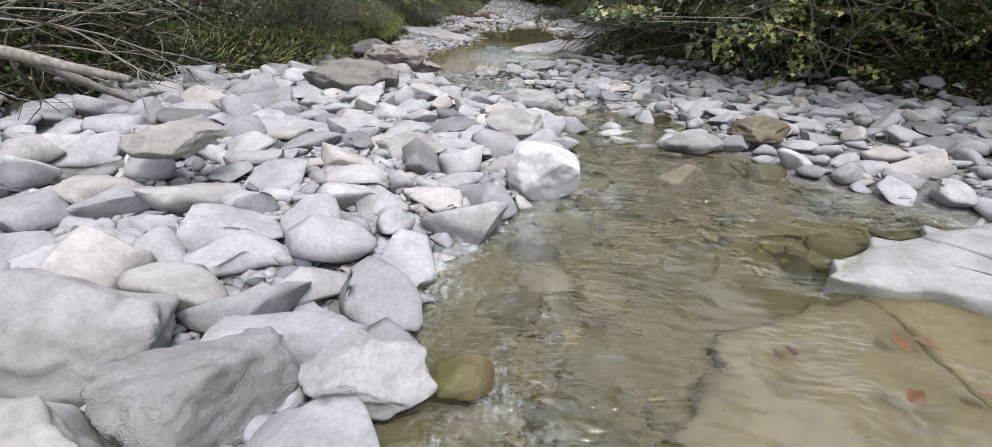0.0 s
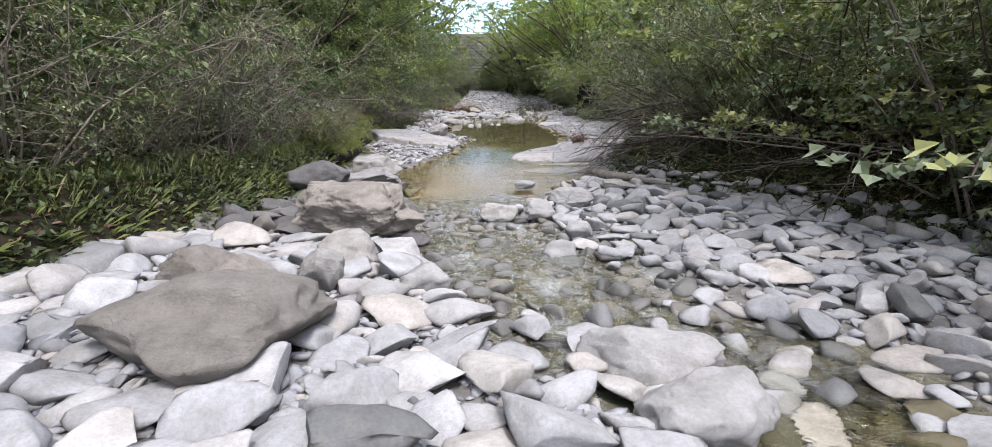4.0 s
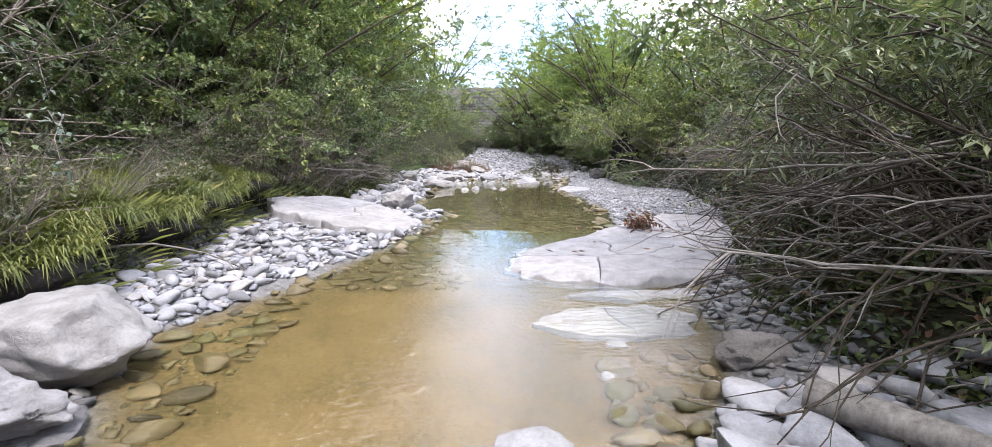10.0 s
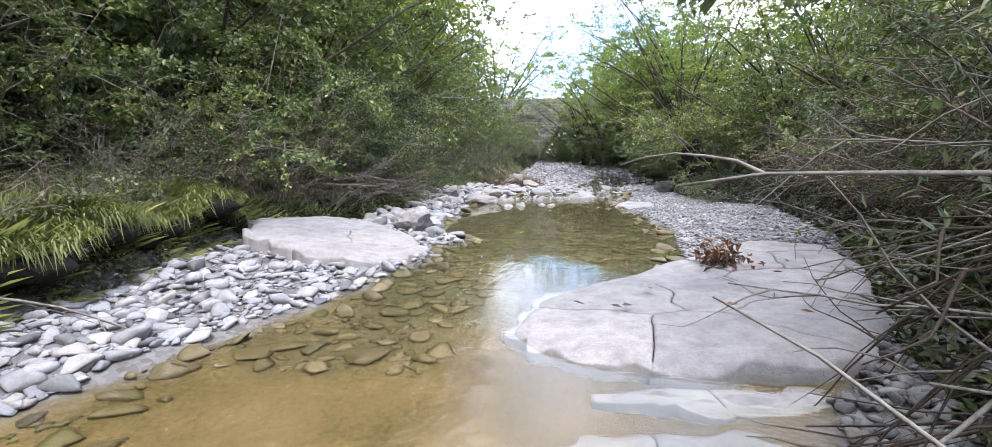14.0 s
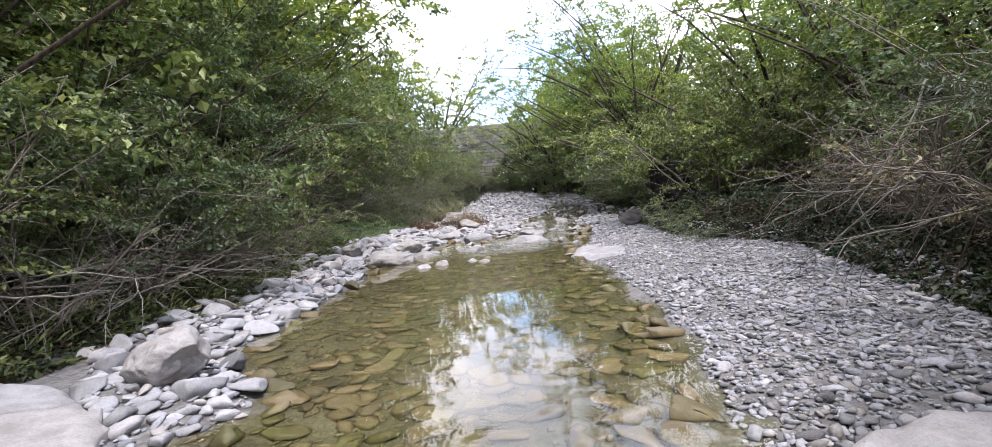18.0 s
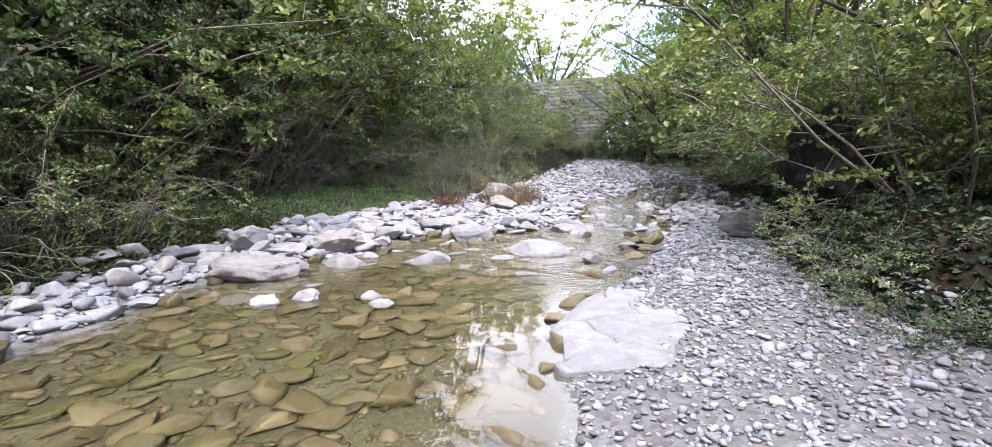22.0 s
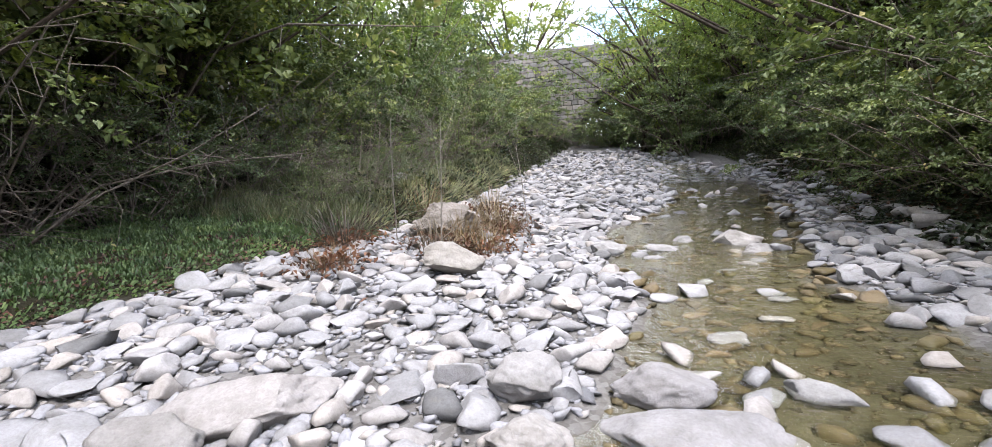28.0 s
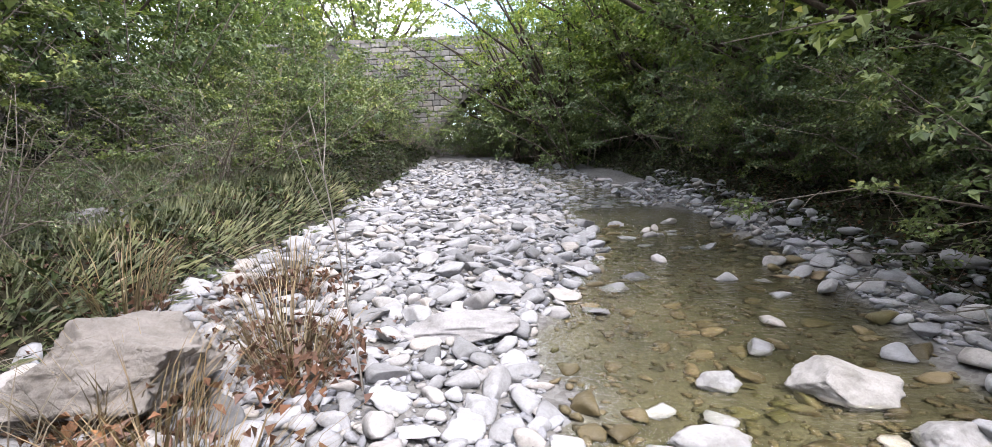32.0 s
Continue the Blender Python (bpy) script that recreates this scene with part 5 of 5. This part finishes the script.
clump = tuft("dry_leaf_clump", 1, 2.35, 12.42, "clump of brown dry leaves caught on the bedrock slab", 16, 0.4, 0.2, M_STRAW, 0.008, "dead leaves", 170)
clump.matrix_basis = pose(2.35, 12.42, 0.14)
DRY = "dry shrub with bare stalks and brown dead leaves"
for k, (x, y, h, s, d) in enumerate(((-0.95, 29.25, 0.42, 0.38, 150), (-2.1, 28.35, 0.35, 0.45, 140), (-1.45, 30.4, 0.5, 0.4, 80), (-2.7, 29.7, 0.75, 0.5, 160), (-1.0, 31.4, 0.6, 0.5, 130), (-0.75, 31.0, 0.45, 0.35, 110), (-1.4, 32.6, 0.7, 0.45, 140), (-2.4, 31.9, 0.8, 0.5, 60), (-1.35, 29.6, 0.55, 0.5, 60), (-0.7, 29.7, 0.5, 0.45, 80), (-1.15, 30.2, 0.6, 0.5, 40))):
    tuft("dry_shrub", 20 + k, x, y, DRY, 130, h, s, M_STRAW, 0.008, "shrub", 2 * d, (0.2, 1.3))


def meadow(name, label, spots, blades, height, seed, material=M_GRASS, wide=0.006):
    """Loose grass over rectangles of x0, x1, y0, y1."""
    r = np.random.default_rng(seed)
    area = np.array([(b - a) * (d - c) for a, b, c, d in spots])
    pick = r.choice(len(spots), blades, p=area / area.sum())
    S = np.array(spots)[pick]
    x = S[:, 0] + (S[:, 1] - S[:, 0]) * r.random(blades)
    y = S[:, 2] + (S[:, 3] - S[:, 2]) * r.random(blades)
    clumpy = np.sin(x * 5 + 2 * np.sin(y * 3)) + np.sin(y * 6 + 2 * np.sin(x * 4)) + r.normal(0, 0.8, blades)
    ok = (x < bank_l(y) + 0.12 * np.sin(y * 9)) & (clumpy > -0.9)
    x, y = x[ok], y[ok]
    n = len(x)
    base = np.stack([x, y, ground_z(x, y) - 0.02], 1)
    a = r.uniform(0, 2 * np.pi, n)
    edge = np.clip(1 - (bank_l(y) - x) / 0.5, 0, 1)
    h = height * r.uniform(0.4, 1.2, n)
    lean = np.stack([np.cos(a) * h * 0.5 + edge * h * 0.8, np.sin(a) * h * 0.5, h * (1 - 0.7 * edge)], 1)
    side = np.stack([-np.sin(a), np.cos(a), np.zeros(n)], 1) * wide
    V = np.stack([base - side, base + side, base + lean * 0.6 + side + (0, 0, 0.02), base + lean], 1).reshape(-1, 3)
    k = np.arange(n)[:, None] * 4
    F = np.concatenate([k + [0, 1, 2], k + [0, 2, 3]], 1).reshape(-1, 3)
    return tagged(new(name, link(name, V, F, material, False)), label, "grass", kind="stuff")


def turf_lip():
    """Turf that hangs out over the hollowed bank."""
    r = random.Random(31)
    ys = np.arange(8.4, 13.6, 0.13)
    verts, faces = [], []
    for y in ys:
        b, fade = float(bank_l(y)), float(np.clip(min(y - 8.4, 13.5 - y) / 0.5, 0.15, 1))
        out = (0.17 + 0.26 * math.sin(y * 2.3) * math.sin(y * 5.7 + 1) + r.uniform(-0.05, 0.1)) * fade
        z = gz(b - 0.45, y) + 0.07 * math.sin(y * 4.1) - 0.12 * (1 - fade)
        verts += [(b - 0.9, y, z - 0.02), (b - 0.3, y, z + 0.05), (b + out * 0.7, y, z - 0.01), (b + out, y, z - 0.09), (b + out * 0.5, y, z - 0.16 - r.uniform(0, 0.06)), (b - 0.9, y, z - 0.2)]
    for k in range(len(ys) - 1):
        for j in range(6):
            a, c = k * 6 + j, k * 6 + (j + 1) % 6
            faces.append((a, a + 6, c + 6, c))
    # The dark void below the turf is put into this soil colour.
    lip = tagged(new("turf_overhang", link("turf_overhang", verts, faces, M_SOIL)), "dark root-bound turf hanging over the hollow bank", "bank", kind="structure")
    q = np.random.default_rng(5)
    n = 9000
    y = q.uniform(8.5, 13.4, n)
    d = q.random(n) ** 1.4 * 0.8
    k = np.clip(((y - 8.4) / 0.13).astype(int), 0, len(ys) - 2)
    V0 = np.array(verts).reshape(-1, 6, 3)
    t = np.clip(d / 0.55, 0, 1)[:, None]
    base = V0[k, 2] * (1 - t) + V0[k, 1] * t
    base[:, 1] = y
    base[:, 0] += q.normal(0, 0.03, n)
    h = q.uniform(0.1, 0.32, n)
    a = q.uniform(-1.2, 1.2, n)
    over = 1 - t[:, 0]
    mid = base + np.stack([np.cos(a) * h * 0.45, np.sin(a) * h * 0.3, h * (0.55 - 0.3 * over)], 1)
    tip = base + np.stack([np.cos(a) * h * 0.75, np.sin(a) * h * 0.5, h * (0.6 - 1.2 * over * q.random(n))], 1)
    side = np.stack([-np.sin(a), np.cos(a), np.zeros(n)], 1) * 0.005
    V = np.stack([base - side, base + side, mid + side, tip, mid - side], 1).reshape(-1, 3)
    k = np.arange(n)[:, None] * 5
    F = np.concatenate([k + [0, 1, 2], k + [0, 2, 4], k + [4, 2, 3]], 1).reshape(-1, 3)
    tagged(new("hanging_grass", link("hanging_grass", V, F, M_GRASS, False)), "long green grass blades hanging over the bank edge", "grass", kind="stuff")


turf_lip()
meadow("grass_bank", "long green grass hanging over the undercut bank", [(-5.5, -2.5, 8.6, 14.0)], 22000, 0.3, 1)
meadow("grass_patch", "short green grass on the flat bank", [(-7.5, -3.0, 23.6, 31.5)], 60000, 0.075, 2, M_LAWN, 0.013)
meadow("grass_bank", "rough green and straw grass on the bank", [(-6.0, -1.8, 30.0, 38)], 30000, 0.2, 3, M_STRAWGRASS)
meadow("grass_bank", "green grass under the bushes", [(-4.2, -2.4, 2.0, 8.6), (-4.0, -2.5, 14.0, 23.5)], 12000, 0.18, 4)

# ---- small litter ----
rf = random.Random(13)
one_leaf = link("fallen_leaf", np.array([(-0.045, 0, 0.004), (-0.01, 0.026, 0.016), (0.05, 0, 0.006), (-0.01, -0.026, 0.012), (0.005, 0, 0.0)]), [(0, 4, 1), (1, 4, 2), (2, 4, 3), (3, 4, 0)], M_DRYLEAF, False)
LEAFY = [(rf.uniform(1.0, 3.0), rf.uniform(10.6, 12.8)) for k in range(14)] + [(rf.uniform(1.5, 2.6), rf.uniform(-3.8, -3.0)) for k in range(9)] + [(rf.uniform(-3.5, -1.0), rf.uniform(25, 31)) for k in range(14)] + [(rf.uniform(-1.4, 0.0), rf.uniform(-3, 3)) for k in range(6)]
for x, y in LEAFY:
    if y < -2.9:
        z = 0.125
    elif 10 < y < 13 and x > 0.5:
        z = 0.0 + 0.055 * (x - 0.5) + 0.035 * (y - 10.2)
    else:
        z = gz(x, y) + (0.12 if y < 5 else 0.06)
    ob = tagged(new("fallen_leaf", one_leaf), "curled brown dead leaf lying on stone", "leaf", "fallen leaves")
    ob.matrix_basis = pose(x, y, z, rf.gauss(0, 12), rf.gauss(0, 12), rf.uniform(0, 360))

sapling_mesh = branch_mesh("sapling", random.Random(21), 1.75, 0.009, 0.04, 0.0, 5, M_DEAD)
for x, y, lean in ((-0.95, 28.75, 4), (-0.35, 30.9, -6), (-2.1, 30.1, 7)):
    s = tagged(new("sapling", sapling_mesh), "thin bare upright sapling among dry shrubs", "sapling")
    s.matrix_basis = pose(x, y, gz(x, y) - 0.05, 0, -90 + lean, 40 * x)


def undergrowth(name, label, side, y0, y1, count, seed, material, reach=2.6, high=0.3, size=0.075):
    """Low herbs, creepers and leaf litter that cover the soil of a bank."""
    r = np.random.default_rng(seed)
    y = r.uniform(y0, y1, count)
    d = reach * r.random(count) ** 1.3 - 0.12
    x = bank_l(y) - d if side < 0 else bank_r(y) + d
    clump = np.clip(np.sin(x * 4 + 2 * np.sin(y * 2.3)) + np.sin(y * 3.7 + 2 * np.sin(x * 3)) + 1, 0.1, 3) / 3
    z = ground_z(x, y) + high * clump * r.random(count) ** 1.5 + 0.01
    V, F = leaves(np.stack([x, y, z], 1), r.normal(0, 1, (count, 3)) * (1, 1, 0.4), size, size * 0.65, seed, 0.25, 0.1)
    return tagged(new(name, link(name, V, F, material, False)), label, "undergrowth", kind="stuff")


# Undergrowth whose dark leaf colour stands in for shade under the shrubs.
HERB = "low leafy herbs and litter coloured dark for the shade on the bank"
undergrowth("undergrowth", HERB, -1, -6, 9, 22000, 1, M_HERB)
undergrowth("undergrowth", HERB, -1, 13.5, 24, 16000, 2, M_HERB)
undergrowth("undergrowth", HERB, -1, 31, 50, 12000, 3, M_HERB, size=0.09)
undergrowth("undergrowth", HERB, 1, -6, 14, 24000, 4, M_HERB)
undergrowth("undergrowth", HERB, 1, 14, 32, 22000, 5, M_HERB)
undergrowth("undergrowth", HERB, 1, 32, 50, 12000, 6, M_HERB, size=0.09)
undergrowth("leaf_litter", "brown dead leaves and twigs on the bank", 1, -4, 38, 9000, 7, M_DRYLEAF, 1.4, 0.05, 0.06)
undergrowth("leaf_litter", "brown dead leaves and twigs on the bank", -1, -4, 38, 9000, 8, M_DRYLEAF, 1.4, 0.05, 0.06)
undergrowth("undergrowth", "clumps of green herbs growing through the grass bank", -1, 8.6, 13.8, 24000, 9, M_STRAWGRASS, 2.6, 0.6, 0.05)
